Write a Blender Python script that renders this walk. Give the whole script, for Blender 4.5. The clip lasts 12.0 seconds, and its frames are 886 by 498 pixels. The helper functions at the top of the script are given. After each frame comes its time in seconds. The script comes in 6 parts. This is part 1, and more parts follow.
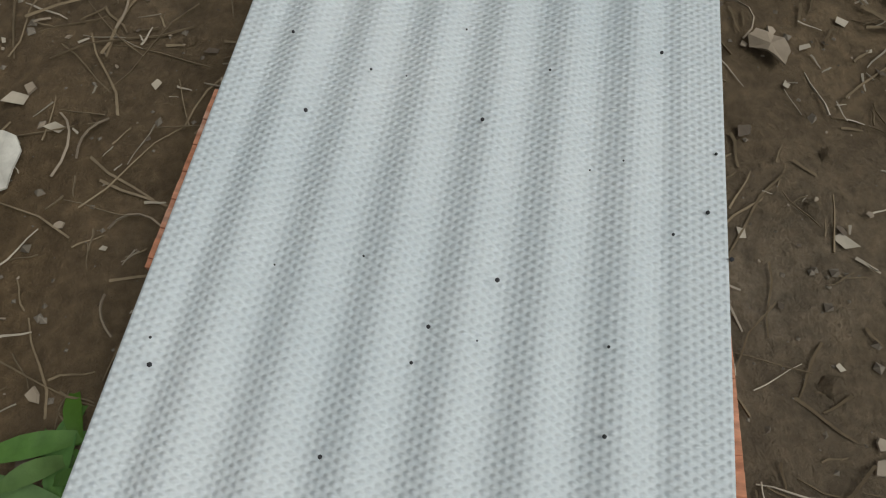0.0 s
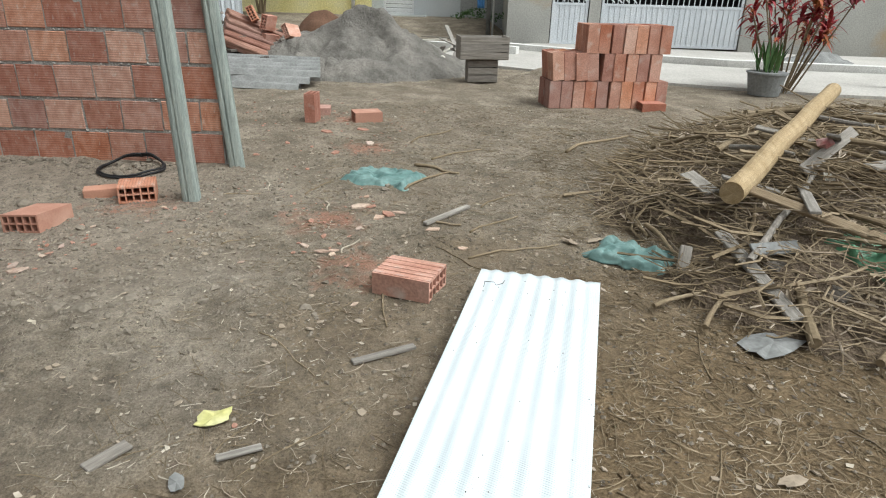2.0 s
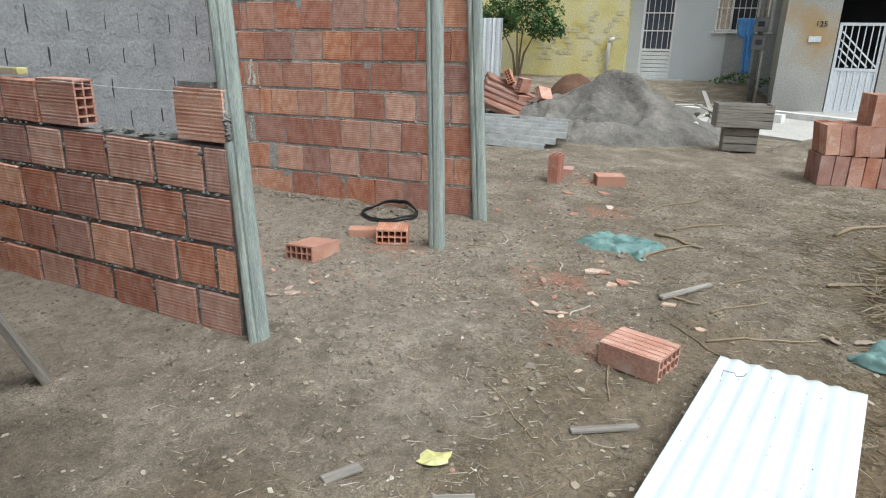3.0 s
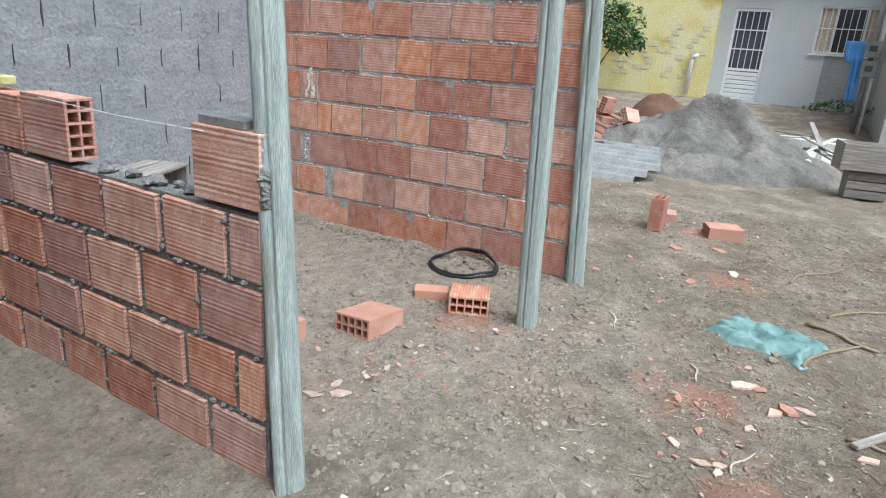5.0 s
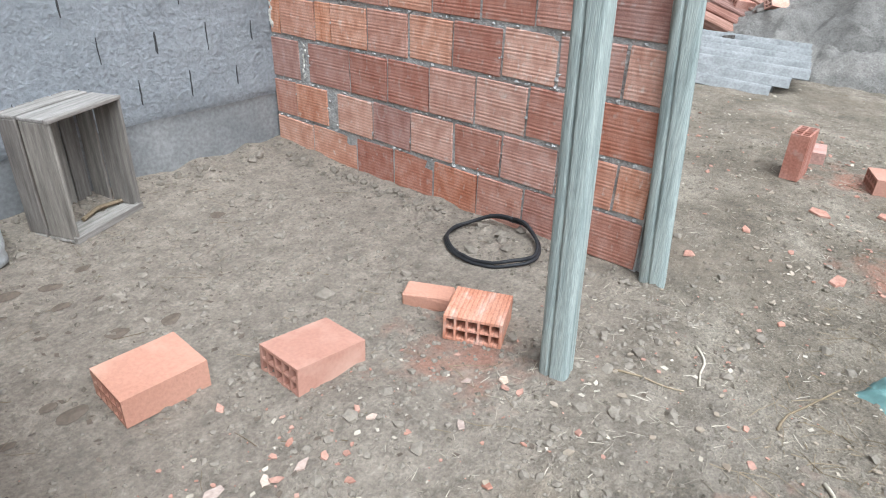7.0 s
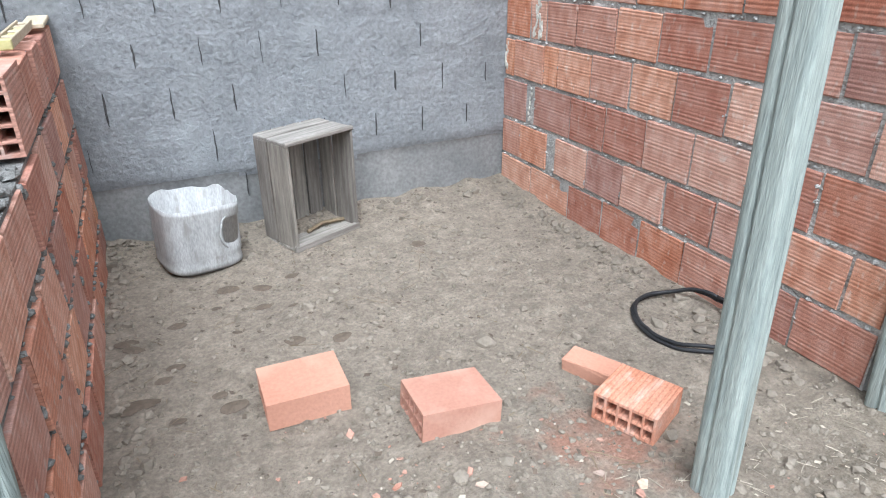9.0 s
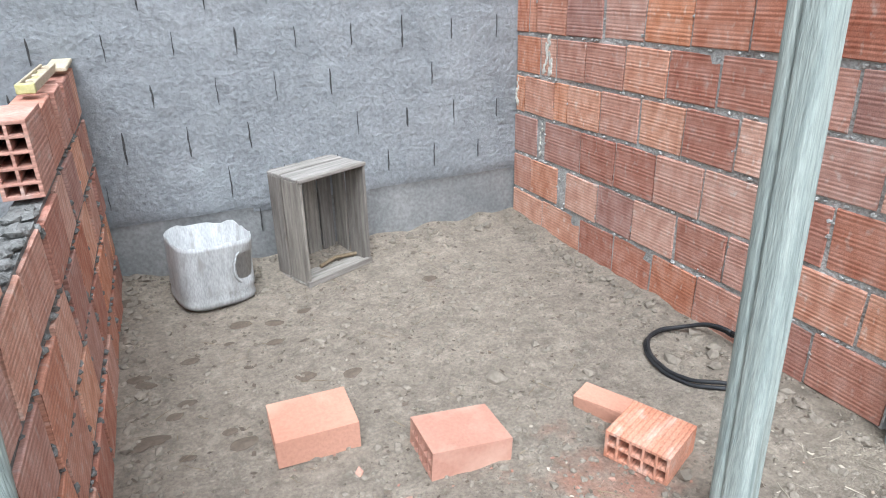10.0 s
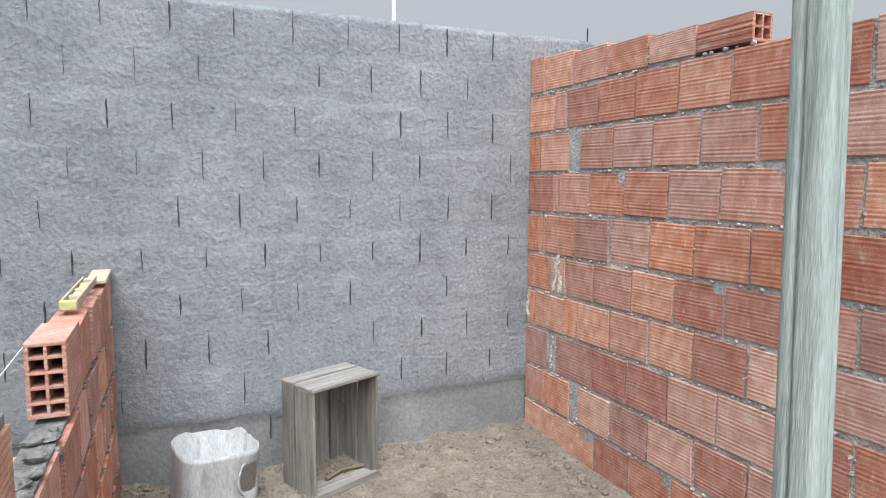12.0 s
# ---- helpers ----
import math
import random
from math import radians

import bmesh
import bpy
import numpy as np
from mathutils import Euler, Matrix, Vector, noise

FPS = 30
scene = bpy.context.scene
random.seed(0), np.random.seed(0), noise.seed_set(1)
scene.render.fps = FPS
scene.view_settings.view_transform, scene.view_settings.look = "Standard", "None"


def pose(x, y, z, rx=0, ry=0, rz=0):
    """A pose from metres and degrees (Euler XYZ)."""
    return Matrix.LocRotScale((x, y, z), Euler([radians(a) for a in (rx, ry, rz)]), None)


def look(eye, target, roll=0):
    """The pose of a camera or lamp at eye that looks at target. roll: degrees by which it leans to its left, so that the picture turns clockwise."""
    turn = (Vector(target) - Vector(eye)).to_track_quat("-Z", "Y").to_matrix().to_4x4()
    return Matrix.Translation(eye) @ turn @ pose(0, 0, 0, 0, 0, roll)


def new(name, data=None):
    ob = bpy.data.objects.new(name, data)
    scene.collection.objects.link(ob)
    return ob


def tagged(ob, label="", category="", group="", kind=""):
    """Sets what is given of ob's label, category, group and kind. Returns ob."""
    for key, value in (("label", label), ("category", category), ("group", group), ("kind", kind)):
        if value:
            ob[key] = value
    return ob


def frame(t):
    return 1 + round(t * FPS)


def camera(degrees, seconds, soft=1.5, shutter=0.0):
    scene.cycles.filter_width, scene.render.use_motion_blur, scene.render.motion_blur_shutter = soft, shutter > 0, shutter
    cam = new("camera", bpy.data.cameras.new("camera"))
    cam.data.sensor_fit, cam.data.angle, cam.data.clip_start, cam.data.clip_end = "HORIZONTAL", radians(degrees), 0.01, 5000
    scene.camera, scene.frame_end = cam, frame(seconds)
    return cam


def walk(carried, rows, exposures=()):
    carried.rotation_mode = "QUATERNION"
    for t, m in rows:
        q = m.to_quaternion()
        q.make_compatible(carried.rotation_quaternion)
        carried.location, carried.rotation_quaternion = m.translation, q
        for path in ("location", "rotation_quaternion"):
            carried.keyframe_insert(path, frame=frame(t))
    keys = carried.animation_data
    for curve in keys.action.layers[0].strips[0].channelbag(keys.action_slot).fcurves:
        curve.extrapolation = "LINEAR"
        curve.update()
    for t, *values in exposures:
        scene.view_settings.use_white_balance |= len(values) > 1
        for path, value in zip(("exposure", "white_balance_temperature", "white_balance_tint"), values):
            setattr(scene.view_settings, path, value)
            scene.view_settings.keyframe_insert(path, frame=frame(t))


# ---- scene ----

cam = camera(69.0, 12.0, 1.1)
PATH = [
    (0, (-3.698, -3.848, 0.54), (-2.825, -3.888, -1.259), 1.7),
    (0.3, (-3.688, -3.857, 0.603), (-2.631, -3.931, -1.094), 4),
    (0.5, (-3.68, -3.863, 0.618), (-2.478, -3.944, -0.978), 4.1),
    (1, (-3.694, -3.877, 0.689), (-2.323, -3.958, -0.765), 4.1),
    (1.3, (-3.708, -3.912, 0.828), (-2.204, -3.981, -0.49), 1.4),
    (1.4, (-3.728, -3.918, 0.88), (-2.118, -4.030, -0.302), 2.6),
    (1.5, (-3.768, -3.922, 0.941), (-2.073, -4.047, -0.115), 3.9),
    (1.6, (-3.781, -3.927, 0.989), (-2.022, -4.024, 0.041), 3.5),
    (2, (-3.952, -3.925, 1.131), (-2.105, -3.827, 0.37), 1.6),
    (2.5, (-4.059, -3.930, 1.17), (-2.256, -3.356, 0.522), -0.2),
    (3, (-3.982, -3.898, 1.17), (-2.248, -3.116, 0.554), 1.3),
    (3.5, (-3.85, -3.851, 1.179), (-2.18, -2.899, 0.627), 2),
    (3.7, (-3.822, -3.837, 1.165), (-2.167, -2.849, 0.63), 2.3),
    (5.3, (-3.131, -3.227, 1.254), (-1.459, -2.363, 0.577), 4.9),
    (5.5, (-3.03, -3.198, 1.268), (-1.395, -2.332, 0.509), 3.2),
    (6, (-2.649, -3.160, 1.231), (-1.137, -2.094, 0.471), 5.2),
    (6.5, (-2.362, -3.106, 1.195), (-1.022, -1.948, 0.265), 2.7),
    (7, (-2.09, -3.053, 1.231), (-0.719, -1.953, 0.276), 2),
    (7.5, (-1.984, -3.034, 1.213), (-0.767, -1.775, 0.246), 2.6),
    (7.7, (-1.92, -3.053, 1.223), (-0.777, -1.720, 0.265), 3.5),
    (9.3, (-1.804, -3.156, 1.263), (-1.042, -1.518, 0.406), -1.3),
    (9.5, (-1.803, -3.159, 1.264), (-1.037, -1.513, 0.425), -1.6),
    (10, (-1.791, -3.158, 1.278), (-1.029, -1.485, 0.491), -1.2),
    (10.5, (-1.813, -3.166, 1.302), (-1.055, -1.435, 0.648), -1.2),
    (11, (-1.812, -3.167, 1.337), (-1.036, -1.385, 0.867), -1.4),
    (11.5, (-1.822, -3.168, 1.368), (-1.042, -1.361, 1.014), -0.5),
    (12, (-1.834, -3.174, 1.388), (-1.023, -1.359, 1.166), 0.3),
]
EXPOSURES = [(0, -0.98, 6600, 6), (1.0, -0.68, 6700, 6), (1.5, -0.4, 6650, 5), (1.75, 0.1, 6550, 5), (2.0, 0.38, 6350, 5), (3.7, 0.5, 6100, 6), (5.3, 0.88, 5750, 7), (6.5, 0.98, 5700, 7), (9.3, 1.13, 5750, 8), (11.0, 1.17, 5800, 8), (12.0, 0.97, 6000, 9)]
walk(cam, [(t, look(eye, target, roll)) for t, eye, target, roll in PATH], EXPOSURES)

# ---- light: bright overcast afternoon ----
SUN_EL, SUN_AZ = 61.0, 199.0
world = bpy.data.worlds.new("overcast_sky")
scene.world = world
world.use_nodes = True
wn = world.node_tree
sky = wn.nodes.new("ShaderNodeTexSky")
sky.sky_type = "NISHITA"
sky.sun_disc = False
sky.sun_elevation, sky.sun_rotation = radians(SUN_EL), radians(SUN_AZ)
sky.air_density, sky.dust_density, sky.ozone_density = 1.0, 8.5, 0.3
veil, grey = wn.nodes.new("ShaderNodeMix"), wn.nodes.new("ShaderNodeRGBToBW")
veil.data_type = "RGBA"
veil.inputs[0].default_value = 0.96
wn.links.new(sky.outputs[0], grey.inputs[0])
wn.links.new(sky.outputs[0], veil.inputs[6])
wn.links.new(grey.outputs[0], veil.inputs[7])
wn.links.new(veil.outputs[2], wn.nodes["Background"].inputs[0])
wn.nodes["Background"].inputs[1].default_value = 0.15
sun = new("sun", bpy.data.lights.new("sun", "SUN"))
sun.data.energy, sun.data.angle, sun.data.color = 0.7, radians(50), (1.0, 0.97, 0.93)
a, e = radians(SUN_AZ), radians(SUN_EL)
sun.matrix_world = look((20 * math.sin(a) * math.cos(e), 20 * math.cos(a) * math.cos(e), 20 * math.sin(e)), (0, 0, 0))


# ---- materials ----
def material(name, colors, scale=6.0, rough=0.85, bump=0.3, fine=60.0, metal=0.0, spread=0.0, stretch=(1, 1, 1), grooves=0.0, spec=0.3, stain=None, stain_scale=1.5, stain_cut=(0.55, 0.7), bump_dist=0.01, coords="Object", grain_amp=0.22):
    """Colour from noise between colours, a finer grain, optional spread from piece to piece, stains and grooves."""
    m = bpy.data.materials.new(name)
    m.use_nodes = True
    t = m.node_tree
    n, l = t.nodes, t.links
    p = n["Principled BSDF"]
    co = n.new("ShaderNodeTexCoord")
    mp = n.new("ShaderNodeMapping")
    mp.inputs["Scale"].default_value = stretch
    l.new(co.outputs[coords], mp.inputs[0])
    vec = mp.outputs[0]
    if spread:
        oi = n.new("ShaderNodeObjectInfo")
        add = n.new("ShaderNodeVectorMath")
        add.operation = "MULTIPLY_ADD"
        cmb = n.new("ShaderNodeCombineXYZ")
        for k in range(3):
            l.new(oi.outputs["Random"], cmb.inputs[k])
        add.inputs[1].default_value = (37, 53, 71)
        l.new(cmb.outputs[0], add.inputs[0])
        l.new(vec, add.inputs[2])
        vec = add.outputs[0]
    big, small = n.new("ShaderNodeTexNoise"), n.new("ShaderNodeTexNoise")
    big.inputs["Scale"].default_value, big.inputs["Detail"].default_value = scale, 6
    small.inputs["Scale"].default_value, small.inputs["Detail"].default_value = fine, 4
    for q in (big, small):
        l.new(vec, q.inputs["Vector"])
    ramp = n.new("ShaderNodeValToRGB")
    els = ramp.color_ramp.elements
    for k, c in enumerate(colors):
        pos = 0.3 + 0.4 * k / max(1, len(colors) - 1)
        el = els[k] if k < 2 else els.new(pos)
        el.position, el.color = pos, (*c, 1)
    l.new(big.outputs["Fac"], ramp.inputs[0])
    col = ramp.outputs[0]
    grain = n.new("ShaderNodeMapRange")
    grain.inputs["From Min"].default_value, grain.inputs["From Max"].default_value = 0.25, 0.75
    grain.inputs["To Min"].default_value, grain.inputs["To Max"].default_value = 1 - grain_amp, 1 + grain_amp
    l.new(small.outputs["Fac"], grain.inputs[0])
    mul = n.new("ShaderNodeVectorMath")
    mul.operation = "MULTIPLY"
    l.new(col, mul.inputs[0]), l.new(grain.outputs[0], mul.inputs[1])
    col = mul.outputs[0]
    if stain:
        st = n.new("ShaderNodeTexNoise")
        st.inputs["Scale"].default_value, st.inputs["Detail"].default_value = stain_scale, 8
        l.new(vec, st.inputs["Vector"])
        cut = n.new("ShaderNodeMapRange")
        cut.inputs["From Min"].default_value, cut.inputs["From Max"].default_value = stain_cut
        l.new(st.outputs["Fac"], cut.inputs[0])
        mix = n.new("ShaderNodeMix")
        mix.data_type = "RGBA"
        l.new(cut.outputs[0], mix.inputs[0]), l.new(col, mix.inputs[6])
        mix.inputs[7].default_value = (*stain, 1)
        col = mix.outputs[2]
    if spread:
        hsv = n.new("ShaderNodeHueSaturation")
        wide = n.new("ShaderNodeMapRange")
        wide.inputs["To Min"].default_value, wide.inputs["To Max"].default_value = 1 - spread, 1 + spread
        l.new(oi.outputs["Random"], wide.inputs[0])
        l.new(wide.outputs[0], hsv.inputs["Value"])
        hue = n.new("ShaderNodeMapRange")
        hue.inputs["To Min"].default_value, hue.inputs["To Max"].default_value = 0.5 - 0.025 * spread, 0.5 + 0.035 * spread
        l.new(oi.outputs["Random"], hue.inputs[0])
        l.new(hue.outputs[0], hsv.inputs["Hue"])
        turn = n.new("ShaderNodeMath")
        turn.operation = "PINGPONG"
        turn.inputs[1].default_value = 0.09
        l.new(oi.outputs["Random"], turn.inputs[0])
        sat = n.new("ShaderNodeMapRange")
        sat.inputs["From Max"].default_value = 0.09
        sat.inputs["To Min"].default_value, sat.inputs["To Max"].default_value = 1 - 0.9 * spread, 1 + 0.6 * spread
        l.new(turn.outputs[0], sat.inputs[0])
        l.new(sat.outputs[0], hsv.inputs["Saturation"])
        l.new(col, hsv.inputs["Color"])
        col = hsv.outputs[0]
    l.new(col, p.inputs["Base Color"])
    p.inputs["Roughness"].default_value, p.inputs["Metallic"].default_value = rough, metal
    p.inputs["Specular IOR Level"].default_value = spec
    if bump or grooves:
        height = small.outputs["Fac"]
        if grooves:
            wave = n.new("ShaderNodeTexWave")
            wave.wave_type, wave.bands_direction = "BANDS", "Z"
            wave.inputs["Scale"].default_value, wave.inputs["Distortion"].default_value = grooves, 0.4
            l.new(co.outputs[coords], wave.inputs["Vector"])
            mad = n.new("ShaderNodeMath")
            mad.operation = "MULTIPLY_ADD"
            band = n.new("ShaderNodeTexWave")
            band.wave_type, band.bands_direction = "BANDS", "Z"
            band.inputs["Scale"].default_value, band.inputs["Distortion"].default_value = grooves * 0.21, 0.8
            l.new(co.outputs[coords], band.inputs["Vector"])
            both = n.new("ShaderNodeMath")
            both.operation = "MULTIPLY"
            l.new(wave.outputs["Fac"], both.inputs[0]), l.new(band.outputs["Fac"], both.inputs[1])
            l.new(both.outputs[0], mad.inputs[0])
            # base colour scaled down to 0.78 where the groove wave is low
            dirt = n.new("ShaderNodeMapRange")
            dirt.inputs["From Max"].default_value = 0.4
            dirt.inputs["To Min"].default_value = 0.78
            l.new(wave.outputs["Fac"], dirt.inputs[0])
            groove_toned = n.new("ShaderNodeVectorMath")
            groove_toned.operation = "SCALE"
            l.new(col, groove_toned.inputs[0]), l.new(dirt.outputs[0], groove_toned.inputs["Scale"])
            l.new(groove_toned.outputs[0], p.inputs["Base Color"])
            mad.inputs[1].default_value = 1.0
            l.new(small.outputs["Fac"], mad.inputs[2])
            height = mad.outputs[0]
        b = n.new("ShaderNodeBump")
        b.inputs["Strength"].default_value, b.inputs["Distance"].default_value = bump, bump_dist
        l.new(height, b.inputs["Height"])
        l.new(b.outputs[0], p.inputs["Normal"])
    return m


SOIL = material("dry_sandy_soil", [(0.145, 0.121, 0.09), (0.215, 0.182, 0.139), (0.305, 0.264, 0.208)], 3.1, 0.95, 0.9, 150, stain=(0.185, 0.152, 0.113), stain_scale=1.6, stain_cut=(0.5, 0.7), bump_dist=0.006, grain_amp=0.42)


def sand_over(m, centre, reach, colour, rag=2.6, soft_=1.0, most=1.0):
    """Paler sand spread round a place, with a ragged border, over a soil material."""
    n, l = m.node_tree.nodes, m.node_tree.links
    p = n["Principled BSDF"]
    old = p.inputs["Base Color"].links[0].from_socket
    co = n.new("ShaderNodeTexCoord")
    ds = n.new("ShaderNodeVectorMath")
    ds.operation = "DISTANCE"
    ds.inputs[1].default_value = centre
    l.new(co.outputs["Object"], ds.inputs[0])
    no = n.new("ShaderNodeTexNoise")
    no.inputs["Scale"].default_value, no.inputs["Detail"].default_value = 1.1 if rag > 1 else 9.0, 8
    l.new(co.outputs["Object"], no.inputs["Vector"])
    add = n.new("ShaderNodeMath")
    add.operation = "MULTIPLY_ADD"
    l.new(no.outputs["Fac"], add.inputs[0])
    add.inputs[1].default_value = rag
    l.new(ds.outputs["Value"], add.inputs[2])
    mask = n.new("ShaderNodeMapRange")
    mask.inputs["From Min"].default_value, mask.inputs["From Max"].default_value = reach + rag / 2, reach + rag / 2 - soft_
    mask.inputs["To Max"].default_value = most
    l.new(add.outputs[0], mask.inputs[0])
    fine_ = n.new("ShaderNodeTexNoise")
    fine_.inputs["Scale"].default_value, fine_.inputs["Detail"].default_value = 85, 10
    l.new(co.outputs["Object"], fine_.inputs["Vector"])
    grain_ = n.new("ShaderNodeMapRange")
    grain_.inputs["From Min"].default_value, grain_.inputs["From Max"].default_value = 0.3, 0.7
    grain_.inputs["To Min"].default_value, grain_.inputs["To Max"].default_value = 0.8, 1.2
    l.new(fine_.outputs["Fac"], grain_.inputs[0])
    tone = n.new("ShaderNodeVectorMath")
    tone.operation = "SCALE"
    tone.inputs[0].default_value = colour
    l.new(grain_.outputs[0], tone.inputs["Scale"])
    mix = n.new("ShaderNodeMix")
    mix.data_type = "RGBA"
    l.new(mask.outputs[0], mix.inputs[0]), l.new(old, mix.inputs[6]), l.new(tone.outputs[0], mix.inputs[7])
    l.new(mix.outputs[2], p.inputs["Base Color"])


def churned(m, scale, low, high, depth):
    """Mid-sized mottling and relief over a soil or wall material."""
    n, l = m.node_tree.nodes, m.node_tree.links
    p = n["Principled BSDF"]
    old = p.inputs["Base Color"].links[0].from_socket
    co = n.new("ShaderNodeTexCoord")
    no = n.new("ShaderNodeTexNoise")
    no.inputs["Scale"].default_value, no.inputs["Detail"].default_value, no.inputs["Roughness"].default_value = scale, 9, 0.72
    l.new(co.outputs["Object"], no.inputs["Vector"])
    rng_ = n.new("ShaderNodeMapRange")
    rng_.inputs["From Min"].default_value, rng_.inputs["From Max"].default_value = 0.3, 0.7
    rng_.inputs["To Min"].default_value, rng_.inputs["To Max"].default_value = low, high
    l.new(no.outputs["Fac"], rng_.inputs[0])
    mul = n.new("ShaderNodeVectorMath")
    mul.operation = "SCALE"
    l.new(old, mul.inputs[0]), l.new(rng_.outputs[0], mul.inputs["Scale"])
    l.new(mul.outputs[0], p.inputs["Base Color"])
    b = n.new("ShaderNodeBump")
    b.inputs["Strength"].default_value, b.inputs["Distance"].default_value = 0.9, depth
    l.new(no.outputs["Fac"], b.inputs["Height"])
    if p.inputs["Normal"].links:
        l.new(p.inputs["Normal"].links[0].from_socket, b.inputs["Normal"])
    l.new(b.outputs[0], p.inputs["Normal"])


sand_over(SOIL, (-2.7, -4.9, 0), 1.9, (0.185, 0.133, 0.078), 2.2, 1.2)
sand_over(SOIL, (-3.6, -3.3, 0), 1.0, (0.17, 0.117, 0.064), 1.6, 0.9)
for pale in ((-1.6, -2.9, 0), (-0.7, -2.85, 0), (-2.3, -3.0, 0), (-1.9, -2.55, 0)):
    sand_over(SOIL, pale, 0.38, (0.33, 0.29, 0.24), 0.9, 0.5, 0.6)
sand_over(SOIL, (-1.17, -2.6, 0), 0.2, (0.33, 0.23, 0.12), 0.6, 0.25, 0.6)
sand_over(SOIL, (-1.05, -1.2, 0), 1.75, (0.272, 0.232, 0.186), 0.9, 0.6, 0.9)
churned(SOIL, 5, 0.84, 1.18, 0.025)
churned(SOIL, 16, 0.68, 1.34, 0.022)
churned(SOIL, 60, 0.8, 1.22, 0.008)
for dust in ((-0.82, -2.12, 0), (-0.9, -3.15, 0), (0.66, -3.1, 0), (-1.45, -3.45, 0), (1.7, -2.75, 0)):
    sand_over(SOIL, dust, 0.22, (0.36, 0.17, 0.115), 0.7, 0.2, 0.7)
SOIL_WET = material("damp_soil", [(0.10, 0.08, 0.06), (0.13, 0.10, 0.075)], 8, 0.7, 0.3, 80)
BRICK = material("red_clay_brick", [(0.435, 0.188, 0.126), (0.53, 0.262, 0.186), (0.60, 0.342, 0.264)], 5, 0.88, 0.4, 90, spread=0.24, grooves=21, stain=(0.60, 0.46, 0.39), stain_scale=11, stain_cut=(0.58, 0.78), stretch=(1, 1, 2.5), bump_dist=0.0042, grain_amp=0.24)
BRICK_NEW = material("orange_clay_brick", [(0.42, 0.205, 0.14), (0.49, 0.26, 0.185)], 3, 0.88, 0.3, 90, spread=0.08, stain=(0.55, 0.33, 0.24), stain_scale=5, grain_amp=0.09)
BRICK_CHIP = material("brick_rubble", [(0.34, 0.165, 0.115), (0.44, 0.27, 0.21)], 9, 0.95, 0.4, 80)
MORTAR = material("cement_mortar", [(0.30, 0.30, 0.285), (0.41, 0.405, 0.385), (0.50, 0.49, 0.47)], 14, 0.95, 0.9, 90, bump_dist=0.015)
MORTAR_WET = material("wet_cement_mortar", [(0.13, 0.13, 0.125), (0.19, 0.19, 0.18), (0.27, 0.265, 0.255)], 14, 0.9, 0.9, 90, bump_dist=0.015)
ROUGHCAST = material("grey_roughcast", [(0.218, 0.232, 0.243), (0.264, 0.278, 0.29), (0.308, 0.32, 0.33)], 2.2, 0.95, 0.5, 55, stain=(0.33, 0.35, 0.36), stain_scale=3.5, stain_cut=(0.55, 0.8), bump_dist=0.011)
churned(ROUGHCAST, 13, 0.91, 1.09, 0.026)
PLINTH = material("smooth_cement_render", [(0.17, 0.175, 0.175), (0.25, 0.25, 0.245)], 4, 0.9, 0.35, 60)
GAP = material("open_joint", [(0.04, 0.04, 0.04), (0.07, 0.07, 0.07)], 20, 1.0, 0)
POST = material("treated_pine", [(0.21, 0.25, 0.237), (0.32, 0.365, 0.34), (0.39, 0.43, 0.395)], 3, 0.85, 0.55, 26, stretch=(16, 16, 0.8), stain=(0.17, 0.16, 0.13), stain_scale=1.1, stain_cut=(0.6, 0.75), bump_dist=0.008, grain_amp=0.3)
OLD_WOOD = material("weathered_wood", [(0.17, 0.155, 0.135), (0.26, 0.24, 0.215), (0.34, 0.315, 0.285)], 4, 0.9, 0.5, 30, stretch=(1, 14, 14), spread=0.2, bump_dist=0.005)
OLD_WOOD_Z = material("weathered_upright_wood", [(0.135, 0.122, 0.108), (0.205, 0.187, 0.165), (0.275, 0.252, 0.222)], 4, 0.9, 0.5, 30, stretch=(14, 14, 1), spread=0.2, bump_dist=0.005)
TWIG = material("dry_twigs", [(0.11, 0.083, 0.052), (0.22, 0.17, 0.108), (0.34, 0.275, 0.19)], 1.2, 0.95, 0.3, 60)
BARK = material("stripped_branch", [(0.33, 0.24, 0.13), (0.43, 0.33, 0.20)], 5, 0.85, 0.4, 30, stretch=(1, 6, 6))
LEAF_DRY = material("dead_leaves", [(0.24, 0.19, 0.135), (0.40, 0.34, 0.27)], 1.5, 0.9, 0.2, 40)
STONE = material("soil_clods", [(0.165, 0.142, 0.113), (0.255, 0.222, 0.18)], 2, 0.95, 0.5, 60)
SHEET = material("white_grp_sheet", [(0.62, 0.69, 0.73), (0.70, 0.755, 0.785)], 3.5, 0.55, 0, 300, spec=0.35, grain_amp=0.06)
SHEET.node_tree.nodes["Principled BSDF"].inputs["Subsurface Weight"].default_value = 0.12
SHEET.node_tree.nodes["Principled BSDF"].inputs["Subsurface Radius"].default_value = (0.03, 0.035, 0.04)


